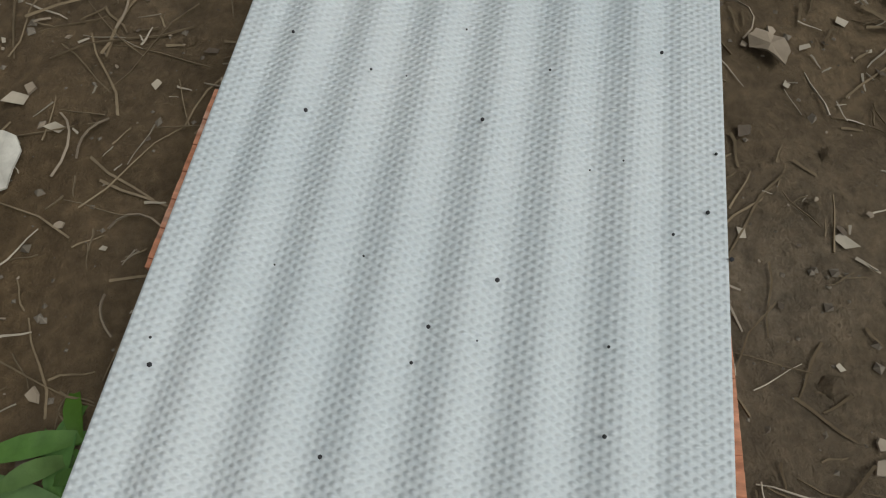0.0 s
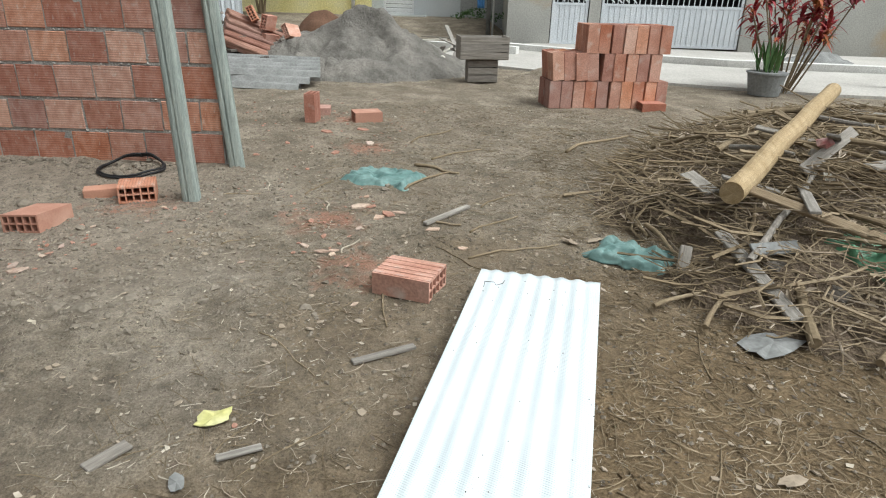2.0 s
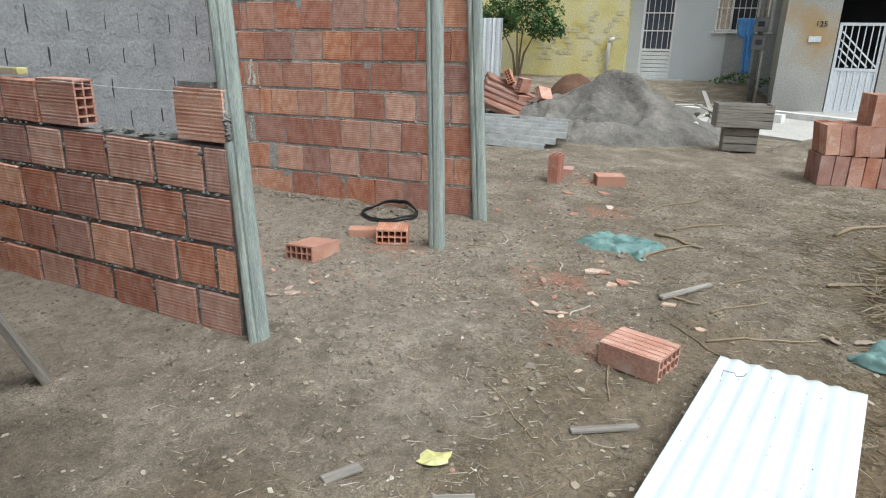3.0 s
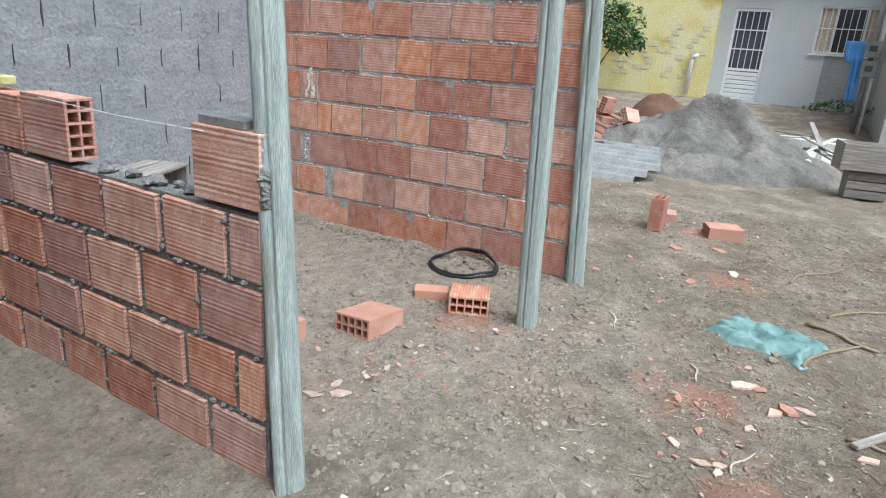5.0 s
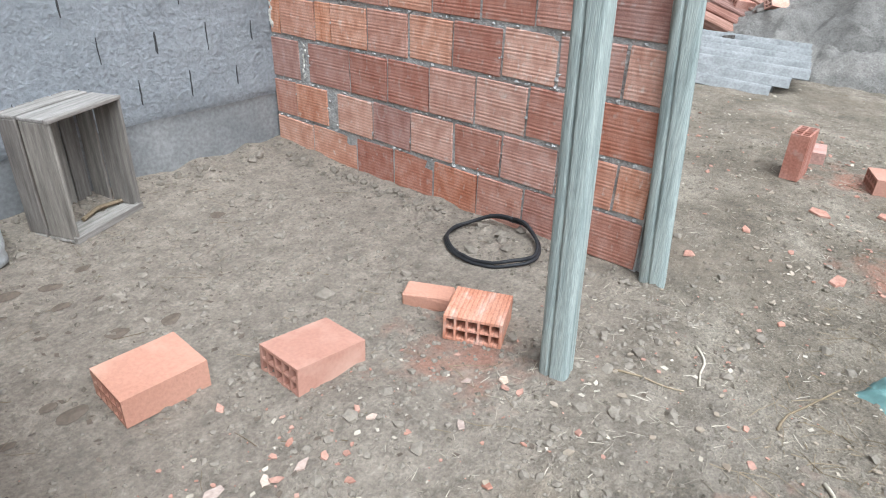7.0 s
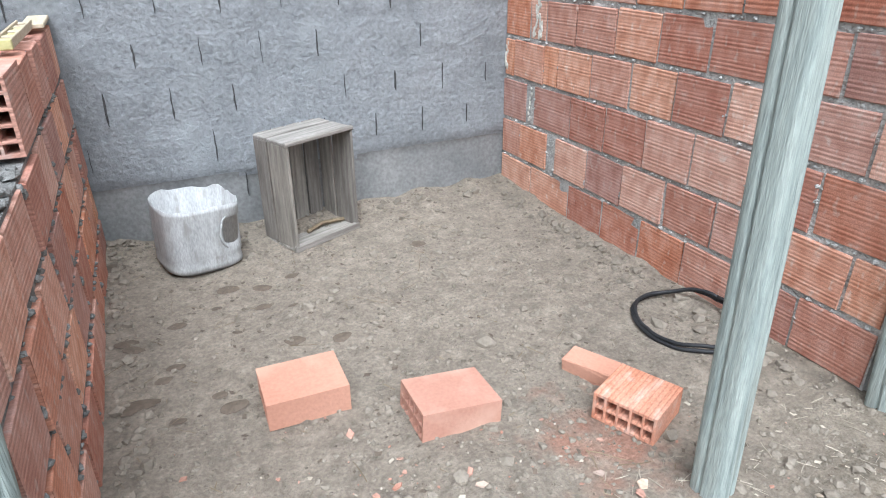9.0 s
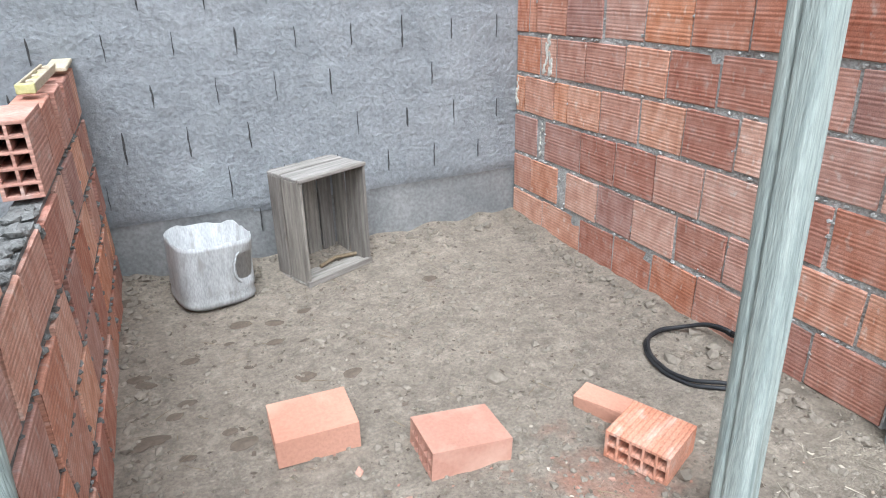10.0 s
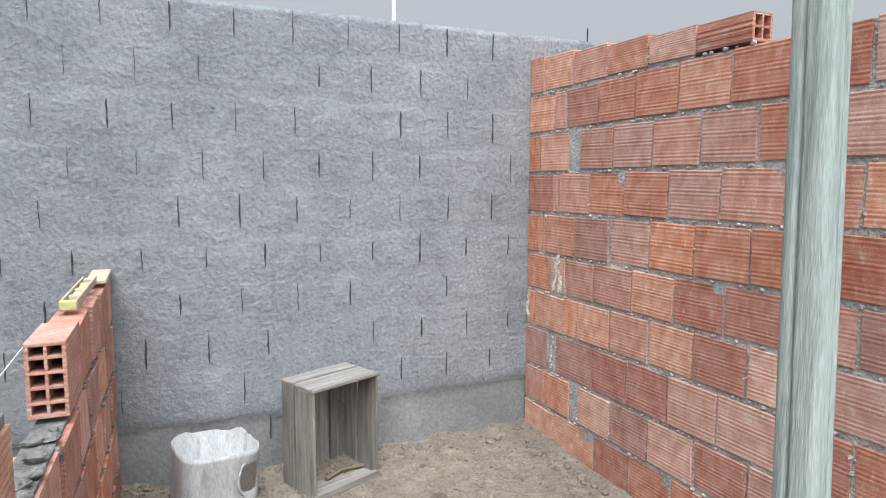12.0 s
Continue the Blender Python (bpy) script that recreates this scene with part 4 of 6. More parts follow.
scrap("yellow_wrapper", "torn faded yellow wrapper lying on soil", "litter", -2.536, -3.235, 0.034, YELLOW_RAG, -50, 1.5, 2)
scrap("paper_scrap", "pale torn paper scrap lying on soil", "litter", -3.343, -3.43, 0.016, PAPER, 5, 2.6, 3, 0.006)
scrap("paper_scrap", "narrow pale shell-like scrap on soil", "litter", -2.932, -3.363, 0.015, PAPER, -15, 3.0, 4)
scrap("paper_scrap", "grey-blue torn scrap on soil", "litter", -2.78, -3.24, 0.018, FIBRO, 30, 2.0, 5)
scrap("bone_scrap", "long pale flat scrap on soil", "litter", -2.63, -4.747, 0.016, LEAF_DRY, -70, 3.0, 6)
scrap("dry_leaf", "pale curled dry leaf on soil", "leaf", -3.204, -4.216, 0.016, LEAF_DRY, 40, 1.5, 7)
scrap("plate_scrap", "flat whitish oval plate scrap by the pile", "litter", -1.943, -4.97, 0.065, FIBRO, -60, 2.4, 8, 0.02)
bm = bmesh.new()
tube(bm, [(0.05 * math.cos(t_), 0.05 * math.sin(t_), 0.006) for t_ in np.linspace(-1.4, 3.2, 20)], [0.0015 + 0.0026 * math.sin(3.14 * k / 19) for k in range(20)], 6)
thing("broken_ring", "broken pale plastic ring on soil", "litter", pose(-2.945, -3.575, gz(-2.945, -3.575), 0, 0, 200), bm=bm, mat=PAPER, smooth=True)


# ---- small green weed ----
def leaf_blade(bm, base_, yaw_, length, width, rise, droop):
    prev = None
    for k in range(7):
        t = k / 6
        w = width * math.sin(math.pi * (0.12 + 0.88 * t)) * 0.5
        r = length * t
        z = rise * t - droop * t * t
        c, s = math.cos(yaw_), math.sin(yaw_)
        p = Vector(base_) + Vector((c * r, s * r, z))
        side = Vector((-s, c, 0)) * w
        row = [bm.verts.new(p - side), bm.verts.new(p - Vector((0, 0, 0.18 * w))), bm.verts.new(p + side)]
        if prev:
            for i in (0, 1):
                bm.faces.new((prev[i], prev[i + 1], row[i + 1], row[i]))
        prev = row


weed_rng = random.Random(14)
WEED = material("weed_leaf", [(0.06, 0.14, 0.03), (0.12, 0.23, 0.05)], 9, 0.6, 0.3, 60, stretch=(1, 1, 1), spread=0.25)
weed = thing("weed", "small bright green weed growing in soil", "plant", pose(-3.63, -3.565, gz(-3.63, -3.565)))
for k in range(15):
    bm = bmesh.new()
    leaf_blade(bm, (weed_rng.uniform(-0.03, 0.03), weed_rng.uniform(-0.03, 0.03), 0), k * 2.4, weed_rng.uniform(0.05, 0.11), weed_rng.uniform(0.010, 0.022), weed_rng.uniform(0.02, 0.07), 0.045)
    part("leaf", bm, WEED, weed, smooth=True)


# ---- right-hand heap of sticks ----
heap_rng = random.Random(21)


def heap_z(x, y):
    """Height of the stick heap over the ground."""
    u = (x + 0.1) * 0.86 + (y + 6.25) * -0.5
    v = (x + 0.1) * 0.5 + (y + 6.25) * 0.86
    d = (u / 2.2) ** 2 + (v / 1.45) ** 2
    return 0.44 * max(0.0, 1 - d) ** 0.8 * smooth01((math.hypot(x + 1.12, y + 4.66) - 0.22) / 0.2)


def twig(bm, x, y, z, L, r, yaw_, pitch_, bend, rng, sides=5):
    d = Vector((math.cos(yaw_) * math.cos(pitch_), math.sin(yaw_) * math.cos(pitch_), math.sin(pitch_)))
    s = Vector((-math.sin(yaw_), math.cos(yaw_), 0))
    pts, rad = [], []
    b1, b2 = rng.uniform(-bend, bend), rng.uniform(-bend, bend)
    for k in range(5):
        t = k / 4 - 0.5
        pts.append(Vector((x, y, z)) + d * (L * t) + s * (L * (b1 * t * t + 0.5 * b2 * math.sin(5 * t))) + Vector((0, 0, L * 0.3 * b2 * t * t)))
        rad.append(r * (1 - 0.45 * (k / 4)))
    tube(bm, pts, rad, sides)


heap = thing("stick_heap", "tangled heap of dry cut sticks and brush", "stick heap", kind="stuff")
for name, count, r0, r1, l0, l1, mat in (("fine_twigs", 5600, 0.0015, 0.0045, 0.08, 0.42, TWIG), ("pale_twigs", 900, 0.002, 0.005, 0.08, 0.4, LEAF_DRY), ("thin_sticks", 420, 0.005, 0.011, 0.25, 0.8, TWIG)):
    bm = bmesh.new()
    for k in range(count):
        while True:
            x, y = heap_rng.uniform(-2.6, 2.3), heap_rng.uniform(-8.2, -4.4)
            h = heap_z(x, y)
            if h > 0.005:
                break
        twig(bm, x, y, gz(x, y) + h * heap_rng.uniform(0.55, 1.08) + 0.01, heap_rng.uniform(l0, l1), heap_rng.uniform(r0, r1), heap_rng.uniform(0, 6.28), heap_rng.uniform(-0.35, 0.35), 0.35, heap_rng, 4)
    tagged(part(name, bm, mat, heap), kind="stuff")
bm = bmesh.new()
for i in range(60):
    for j in range(50):
        x, y = -2.6 + 4.9 * i / 59, -8.2 + 3.8 * j / 49
        bm.verts.new((x, y, gz(x, y) + heap_z(x, y) * 0.72 + 0.05 * noise.noise((x * 6, y * 6, 2)) - (0.03 if heap_z(x, y) < 0.01 else 0)))
bm.verts.ensure_lookup_table()
for i in range(59):
    for j in range(49):
        bm.faces.new([bm.verts[q] for q in (i * 50 + j, (i + 1) * 50 + j, (i + 1) * 50 + j + 1, i * 50 + j + 1)])
LITTER = material("matted_brush", [(0.07, 0.052, 0.035), (0.14, 0.105, 0.075), (0.22, 0.17, 0.12)], 9, 1.0, 1.0, 60, bump_dist=0.03)
part("matted_core", bm, LITTER, heap, "dark matted twigs and soil", True)


bm = bmesh.new()
for k in range(900):
    while True:
        x, y = heap_rng.uniform(-2.6, 2.3), heap_rng.uniform(-8.2, -4.4)
        if heap_z(x, y) > 0.01:
            break
    z = gz(x, y) + heap_z(x, y) * heap_rng.uniform(0.8, 1.05) + 0.015
    q = Euler((heap_rng.uniform(-0.8, 0.8), heap_rng.uniform(-0.8, 0.8), heap_rng.uniform(0, 6.3))).to_matrix()
    r = heap_rng.uniform(0.01, 0.035)
    bm.faces.new([bm.verts.new(Vector((x, y, z)) + q @ Vector(c)) for c in ((-r, 0, 0), (-0.2 * r, -0.35 * r, 0.2 * r), (r, 0, 0), (0, 0.4 * r, 0.15 * r))])
tagged(part("dead_leaves", bm, LEAF_DRY, heap, "pale dead leaves among the sticks"), kind="stuff")


def branch(label, a_, b_, r0, r1, mat=TWIG, name="branch", sides=9, bend=0.02):
    A_, B_ = Vector(a_), Vector(b_)
    pts = [A_.lerp(B_, k / 8) + wobble(A_.lerp(B_, k / 8), 2.5, bend) for k in range(9)]
    bm = bmesh.new()
    tube(bm, [p - A_ for p in pts], [r0 + (r1 - r0) * k / 8 for k in range(9)], sides)
    return thing(name, label, "branch", pose(*A_), "branches on the heap", bm=bm, mat=mat, smooth=False)


branch("thick pale barkless log lying on the stick heap", (-1.22, -5.02, 0.33), (0.43, -6.18, 0.56), 0.052, 0.048, BARK, "log", 14, 0.01)
branch("cut branch stub lying by the heap's edge", (-1.98, -5.09, 0.05), (-1.55, -5.2, 0.13), 0.022, 0.016)
for k in range(70):
    x, y = heap_rng.uniform(-1.9, 1.4), heap_rng.uniform(-7.2, -4.9)
    h = heap_z(x, y)
    yaw_, L = heap_rng.uniform(0, 6.28), heap_rng.uniform(0.35, 0.85)
    if heap_z(x, y) < 0.1 or heap_z(x + L * math.cos(yaw_), y + L * math.sin(yaw_)) < 0.06:
        continue
    z = gz(x, y) + h + 0.03
    branch("dry grey branch lying on the stick heap", (x, y, z), (x + L * math.cos(yaw_), y + L * math.sin(yaw_), max(0.03, gz(x, y) + heap_z(x + L * math.cos(yaw_), y + L * math.sin(yaw_)) + 0.03)), heap_rng.uniform(0.012, 0.02), 0.008, OLD_WOOD if k % 3 == 0 else TWIG, bend=0.05)
for x, y, yaw_, L, wd in ((-0.95, -5.2, 75, 0.26, 0.08), (-0.8, -5.02, 20, 0.22, 0.08), (-0.55, -5.75, -30, 0.9, 0.06), (-1.2, -5.35, -20, 0.6, 0.045), (-0.9, -5.9, 100, 0.35, 0.09), (-0.3, -5.6, 60, 0.3, 0.1)):
    bm = soft_box(-L / 2, L / 2, -wd / 2, wd / 2, 0, 0.014, 0.003)
    thing("board_scrap", "grey weathered board scrap in the stick heap", "board", pose(x, y, gz(x, y) + heap_z(x, y) + 0.015, heap_rng.uniform(-12, 12), heap_rng.uniform(-14, 14), yaw_), "board scraps in the heap", bm=bm, mat=OLD_WOOD)
for a_, b_, r0 in (((-1.55, -5.0, 0.16), (-0.55, -5.75, 0.42), 0.016), ((-0.9, -4.75, 0.06), (-1.6, -4.85, 0.06), 0.012), ((-1.9, -4.75, 0.03), (-1.35, -5.1, 0.12), 0.01), ((-1.75, -4.6, 0.02), (-1.5, -5.0, 0.06), 0.009), ((-0.4, -4.72, 0.05), (-1.0, -4.72, 0.05), 0.012), ((0.2, -4.85, 0.05), (-0.5, -4.9, 0.08), 0.01), ((-2.1, -5.25, 0.03), (-1.75, -5.6, 0.1), 0.014)):
    branch("long dry branch at the heap's edge", a_, b_, r0, r0 * 0.6, TWIG if r0 < 0.015 else OLD_WOOD, bend=0.04)
def heap_board(label, a_, b_, wd, th, mat=OLD_WOOD, lean=0.0):
    """A board lying between two places on the heap."""
    A_, B_ = Vector(a_), Vector(b_)
    L, d = (B_ - A_).length, B_ - A_
    bm = soft_box(-L / 2, L / 2, -wd / 2, wd / 2, -th / 2, th / 2, th * 0.2)
    c = (A_ + B_) / 2
    thing("board_scrap", label, "board", pose(*c, 0, 0, math.degrees(math.atan2(d.y, d.x))) @ pose(0, 0, 0, lean, -math.degrees(math.asin(d.z / L)), 0), "board scraps in the heap", bm=bm, mat=mat)


PALE_STICK = material("yellowed_lath", [(0.24, 0.18, 0.115), (0.33, 0.26, 0.175)], 4, 0.9, 0.5, 30, stretch=(1, 14, 14))
heap_board("long yellowed lath lying across the stick heap", (-1.16, -5.12, 0.33), (-1.62, -5.60, 0.24), 0.045, 0.02, PALE_STICK, 35)
heap_board("grey narrow board slanting down the heap", (-1.27, -4.98, 0.17), (-1.86, -5.08, 0.06), 0.05, 0.022, OLD_WOOD, 25)
heap_board("short grey fibre board lying on the heap's edge", (-1.50, -5.03, 0.18), (-1.46, -5.23, 0.19), 0.06, 0.012, FIBRO, 30)
heap_board("short upright grey board stub at the heap's edge", (-1.45, -4.79, 0.0), (-1.36, -4.82, 0.13), 0.05, 0.02, OLD_WOOD, 10)
heap_board("dark board half buried in the heap", (-1.5, -5.1, 0.13), (-1.75, -5.3, 0.1), 0.07, 0.02, DARK_WOOD, 20)
heap_board("pale board end sticking out of the heap", (-0.9, -5.45, 0.36), (-0.6, -5.8, 0.5), 0.06, 0.018, OLD_WOOD, 40)
scrap("paper_scrap", "crumpled pale paper in the stick heap", "litter", -0.72, -5.6, 0.05, PAPER, 20, 1.8, 14, 0.4)
scrap("paper_scrap", "torn pale scrap beside the teal bag", "litter", -1.15, -4.63, 0.022, LEAF_DRY, 20, 1.8, 15, 0.03)
scrap("paper_scrap", "torn pale scrap on soil by the heap", "litter", -1.09, -4.37, 0.02, LEAF_DRY, 40, 2.4, 16, 0.015)
scrap("paper_scrap", "small pale scrap on soil by the heap", "litter", -1.05, -4.5, 0.018, LEAF_DRY, -60, 2.6, 17, 0.012)
scrap("paper_scrap", "crumpled white paper in the stick heap", "litter", -0.75, -4.75, 0.06, PAPER, 20, 1.4, 11, 0.05)
bm = bmesh.new()
rock(bm, 0, 0, 0.02, 0.045, 0.9, heap_rng)
thing("crumpled_wrapper", "small crumpled pink and white wrapper on the heap", "litter", pose(-0.75, -5.6, 0.44), bm=bm, mat=material("pink_wrapper", [(0.5, 0.12, 0.13), (0.65, 0.58, 0.56)], 14, 0.7, 0.2, 60))

# ---- standing debris behind the shed: sand, boards, tiles ----
def mound(name, label, category, x, y, rx, ry, h, mat, yaw_=0, seed=1, rough=0.12, n_=44, sharp=0.9, scoop=None):
    bm = bmesh.new()
    vs = {}
    for i in range(n_ + 1):
        for j in range(n_ + 1):
            u, v = 2 * i / n_ - 1, 2 * j / n_ - 1
            d = math.hypot(u, v)
            f = max(0.0, 1 - d) ** sharp
            z = h * f * (1 + 0.35 * noise.noise((u * 1.8, v * 1.8, seed))) + rough * h * f * noise.noise((u * 6, v * 6, seed + 4)) + 0.5 * rough * h * (f > 0) * abs(noise.noise((u * 11, v * 11, seed + 8))) + 0.18 * rough * h * (f > 0) * noise.noise((u * 30, v * 30, seed + 8)) - 0.04
            if scoop:
                e_ = math.hypot(u - scoop[0], (v - scoop[1]) * 0.9) / scoop[2] + 0.3 * noise.noise((u * 4, v * 4, 3))
                z -= scoop[3] * smooth01((1.05 - e_) / 0.35) * min(1.0, z / 0.25)
                z += 0.05 * f * noise.noise((u * 9 + 3, v * 9, seed)) + 0.03 * max(0.0, noise.noise((u * 17, v * 17, 6)))
            vs[i, j] = bm.verts.new((u * rx, v * ry, z))
    for i in range(n_):
        for j in range(n_):
            bm.faces.new((vs[i, j], vs[i + 1, j], vs[i + 1, j + 1], vs[i, j + 1]))
    return thing(name, label, category, pose(x, y, gz(x, y), 0, 0, yaw_), bm=bm, mat=mat, smooth=True)


mound("sand_mound", "grey heap of building sand with a dug hollow", "sand heap", 5.35, -2.1, 1.4, 1.75, 0.80, SAND, 0, 2, 0.14, 110, sharp=0.85, scoop=(-0.42, -0.06, 0.34, 0.20))
mound("ochre_mound", "small ochre heap of sand by the stack", "sand heap", 4.6, -4.7, 0.5, 0.6, 0.22, SOIL, 0, 5)
mound("brown_mound", "rounded dark brown heap behind the sand", "mound", 7.7, -1.2, 0.45, 0.75, 0.72, TARP, 0, 7, 0.03, 30, 0.4)

deb = random.Random(8)
# corrugated fibre cement sheets
def fibro(label, m, L=1.5, wd=0.9):
    bm = bmesh.new()
    nx = 60
    rows = []
    for i in range(nx + 1):
        y = wd * i / nx - wd / 2
        z = 0.034 * math.cos(2 * math.pi * y / 0.177)
        rows.append([bm.verts.new((-L / 2, y, z)), bm.verts.new((L / 2, y, z))])
    for a_, b_ in zip(rows, rows[1:]):
        bm.faces.new((a_[0], a_[1], b_[1], b_[0]))
    ob = thing("fibre_cement_sheet", label, "roofing sheet", m, "fibre cement sheets", bm=bm, mat=FIBRO)
    s = ob.modifiers.new("thickness", "SOLIDIFY")
    s.thickness = 0.008


for k in range(3):
    fibro("grey corrugated fibre cement sheet in a low pile", pose(3.55 + 0.06 * k, -1.05 - 0.08 * k, 0.09 + 0.06 * k, 0, 0, -84 + 4 * k) @ pose(0, 0, 0, 6, 2, 0), 1.6, 0.85)
# scrap timber, hollow bricks and long red blocks
for k in range(85):
    x, y = deb.uniform(4.3, 5.8), deb.uniform(-1.15, 0.9)
    L = deb.uniform(0.5, 1.4)
    bm = soft_box(-L / 2, L / 2, -0.05, 0.05, 0, 0.03, 0.003)
    thing("old_board", "dark weathered board in a scrap timber pile", "board", pose(x, y, 0.03 + 0.62 * deb.random() * (1 - abs(x - 5.1) / 0.9), deb.uniform(-20, 20), deb.uniform(-18, 18), deb.uniform(-80, 60)), "scrap timber pile", bm=bm, mat=DARK_WOOD if k % 5 else OLD_WOOD)
OLD_CLAY = material("weathered_clay", [(0.15, 0.075, 0.055), (0.24, 0.125, 0.095), (0.31, 0.19, 0.155)], 5, 0.9, 0.4, 50, stretch=(1, 8, 8), spread=0.2)
for k in range(5):
    bm = soft_box(-0.45, 0.45, -0.11, 0.11, 0, 0.10, 0.012)
    thing("clay_block", "long dark red clay roofing block on the scrap", "clay block", pose(4.65 + 0.12 * k, -0.95 + 0.03 * k, 0.20 + 0.07 * k, 20, 22, -70 + 5 * k), "clay roofing blocks", bm=bm, mat=OLD_CLAY)
for x, y, z, tx, ty, tz in ((5.0, -0.86, 0.68, -24, 6, 12), (5.02, -1.0, 0.57, 14, 5, -14), (4.98, -1.08, 0.46, -80, 8, -30), (4.95, -1.38, 0.47, -32, 10, -28), (5.2, -0.78, 0.52, -60, 5, 10), (5.15, -1.2, 0.36, -75, 5, -10)):
    loose("red hollow brick thrown on the scrap pile", pose(x, y, z - 0.07, tx, ty, tz), group="bricks on the scrap pile", web=0.011, shell=0.012)
for k in range(18):
    x, y = deb.uniform(5.4, 7.0), deb.uniform(-3.8, -2.9)
    L = deb.uniform(0.4, 1.1)
    bm = soft_box(-L / 2, L / 2, -0.035, 0.035, 0, 0.02, 0.003)
    thing("old_board", "grey broken board lying by the sand", "board", pose(x, y, 0.05 + 0.3 * deb.random(), deb.uniform(-10, 10), deb.uniform(-22, 22), deb.uniform(-60, 60)), "broken boards by the sand", bm=bm, mat=OLD_WOOD if k % 3 else PAPER)

# grey wooden box on a crate
for z, lab, w_ in ((0.0, "weathered crate lying under a grey box", 0.62), (0.275, "grey wooden box resting on a crate", 1.0)):
    c = thing("wooden_crate", lab, "crate", pose(4.35, -3.9, z + 0.01, 0, 0, -78) @ Matrix.Diagonal((w_, w_, 0.82, 1)))
    for y in (-0.16, 0.16):
        for k in range(3):
            part("slat", soft_box(-0.3, 0.3, y - 0.008, y + 0.008, 0.01 + 0.108 * k, 0.105 + 0.108 * k, 0.002), OLD_WOOD, c)
    for x in (-0.292, 0.292):
        part("end_panel", soft_box(x - 0.012, x + 0.012, -0.15, 0.15, 0.0, 0.328, 0.002), OLD_WOOD, c)
    part("base_board", soft_box(-0.279, 0.279, -0.15, 0.15, 0.0, 0.01, 0.001), OLD_WOOD, c)

# ---- far houses ----
def wall_with(name, label, category, x, y0, y1, z0, z1, holes, mat, thick=0.2, kind="structure", m=None):
    """A wall in the plane x, facing -x, with rectangular openings (ya, yb, za, zb)."""
    ob = thing(name, label, category, m, kind=kind)
    ys = sorted({y0, y1, *[h for q in holes for h in q[:2]]})
    zs = sorted({z0, z1, *[h for q in holes for h in q[2:]]})
    bm = bmesh.new()
    for ya, yb in zip(ys, ys[1:]):
        for za, zb in zip(zs, zs[1:]):
            if not any(q[0] <= ya and yb <= q[1] and q[2] <= za and zb <= q[3] for q in holes):
                box(bm, x, x + thick, ya, yb, za, zb)
    bmesh.ops.remove_doubles(bm, verts=bm.verts[:], dist=1e-5)
    seen_, dead = {}, []
    for f in bm.faces:
        key = tuple(sorted(v.index for v in f.verts))
        if key in seen_:
            dead += [f, seen_[key]]
        seen_[key] = f
    bmesh.ops.delete(bm, geom=list(set(dead)), context="FACES")
    part("wall", bm, mat, ob)
    return ob


DX = 14.0
ALONG = pose(0, -0.5, 0)
house = wall_with("house_grey", "pale grey-blue rendered house front", "house", DX, -4.6, -0.42, 0.0, 3.4, [(-1.53, -0.73, 0.36, 2.42), (-3.72, -2.46, 1.52, 2.52)], HOUSE, m=ALONG)
part("patch", soft_box(DX - 0.012, DX - 0.002, -4.6, -2.75, 0.1, 1.50, 0.001), HOUSE_BARE, house, "bare cement patch")
part("patch", soft_box(DX - 0.012, DX - 0.002, -4.6, -3.75, 1.504, 2.72, 0.001), HOUSE_BARE, house, "bare cement patch")
part("eave", soft_box(DX - 0.55, DX + 0.2, -4.6, -0.3, 3.40, 3.56, 0.01), HOUSE_BARE, house)
# slab behind the openings, coloured near-black for the unlit room
part("back_room_shade", soft_box(DX + 0.9, DX + 1.0, -4.6, -0.42, 0, 3.4, 0.01), DARK, house)
part("step", soft_box(DX - 0.5, DX - 0.014, -1.9, -0.45, 0.05, 0.355, 0.02), HOUSE_BARE, house)
door = thing("door_1", "white metal door with barred glass panes", "door", ALONG, kind="structure")
ya, yb, za, zb = -1.53, -0.73, 0.36, 2.42
for a_, b_, c_, d_ in ((ya, ya + 0.06, za, zb), (yb - 0.06, yb, za, zb), (ya + 0.06, yb - 0.06, zb - 0.07, zb), (ya + 0.06, yb - 0.06, za, za + 0.05), (ya + 0.06, yb - 0.06, 1.02, 1.08)):
    part("frame", soft_box(DX + 0.02, DX + 0.07, a_, b_, c_, d_, 0.004), WHITE, door)
for k in range(6):
    part("louvre", soft_box(DX + 0.03, DX + 0.06, ya + 0.06, yb - 0.06, za + 0.055 + 0.1 * k, za + 0.145 + 0.1 * k, 0.01), WHITE, door)
part("glass", soft_box(DX + 0.055, DX + 0.06, ya + 0.06, yb - 0.06, 1.08, zb - 0.07, 0.001), GLASS_DARK, door)
for k in range(5):
    y = ya + 0.06 + 0.68 * (k + 0.5) / 5
    part("bar", soft_box(DX + 0.03, DX + 0.045, y - 0.008, y + 0.008, 1.08, zb - 0.07, 0.002), WHITE, door)
for z in (1.5, 1.93):
    part("rail", soft_box(DX + 0.028, DX + 0.05, ya + 0.06, yb - 0.06, z, z + 0.03, 0.002), WHITE, door)
win = thing("window_1", "white barred window with pale curtains", "window", ALONG, kind="structure")
ya, yb, za, zb = -3.72, -2.46, 1.52, 2.52
for a_, b_, c_, d_ in ((ya, ya + 0.05, za, zb), (yb - 0.05, yb, za, zb), (ya + 0.05, yb - 0.05, zb - 0.05, zb), (ya + 0.05, yb - 0.05, za, za + 0.05), (-3.42, -3.37, za + 0.05, zb - 0.05), (-2.84, -2.79, za + 0.05, zb - 0.05)):
    part("frame", soft_box(DX + 0.02, DX + 0.06, a_, b_, c_, d_, 0.004), WHITE, win)
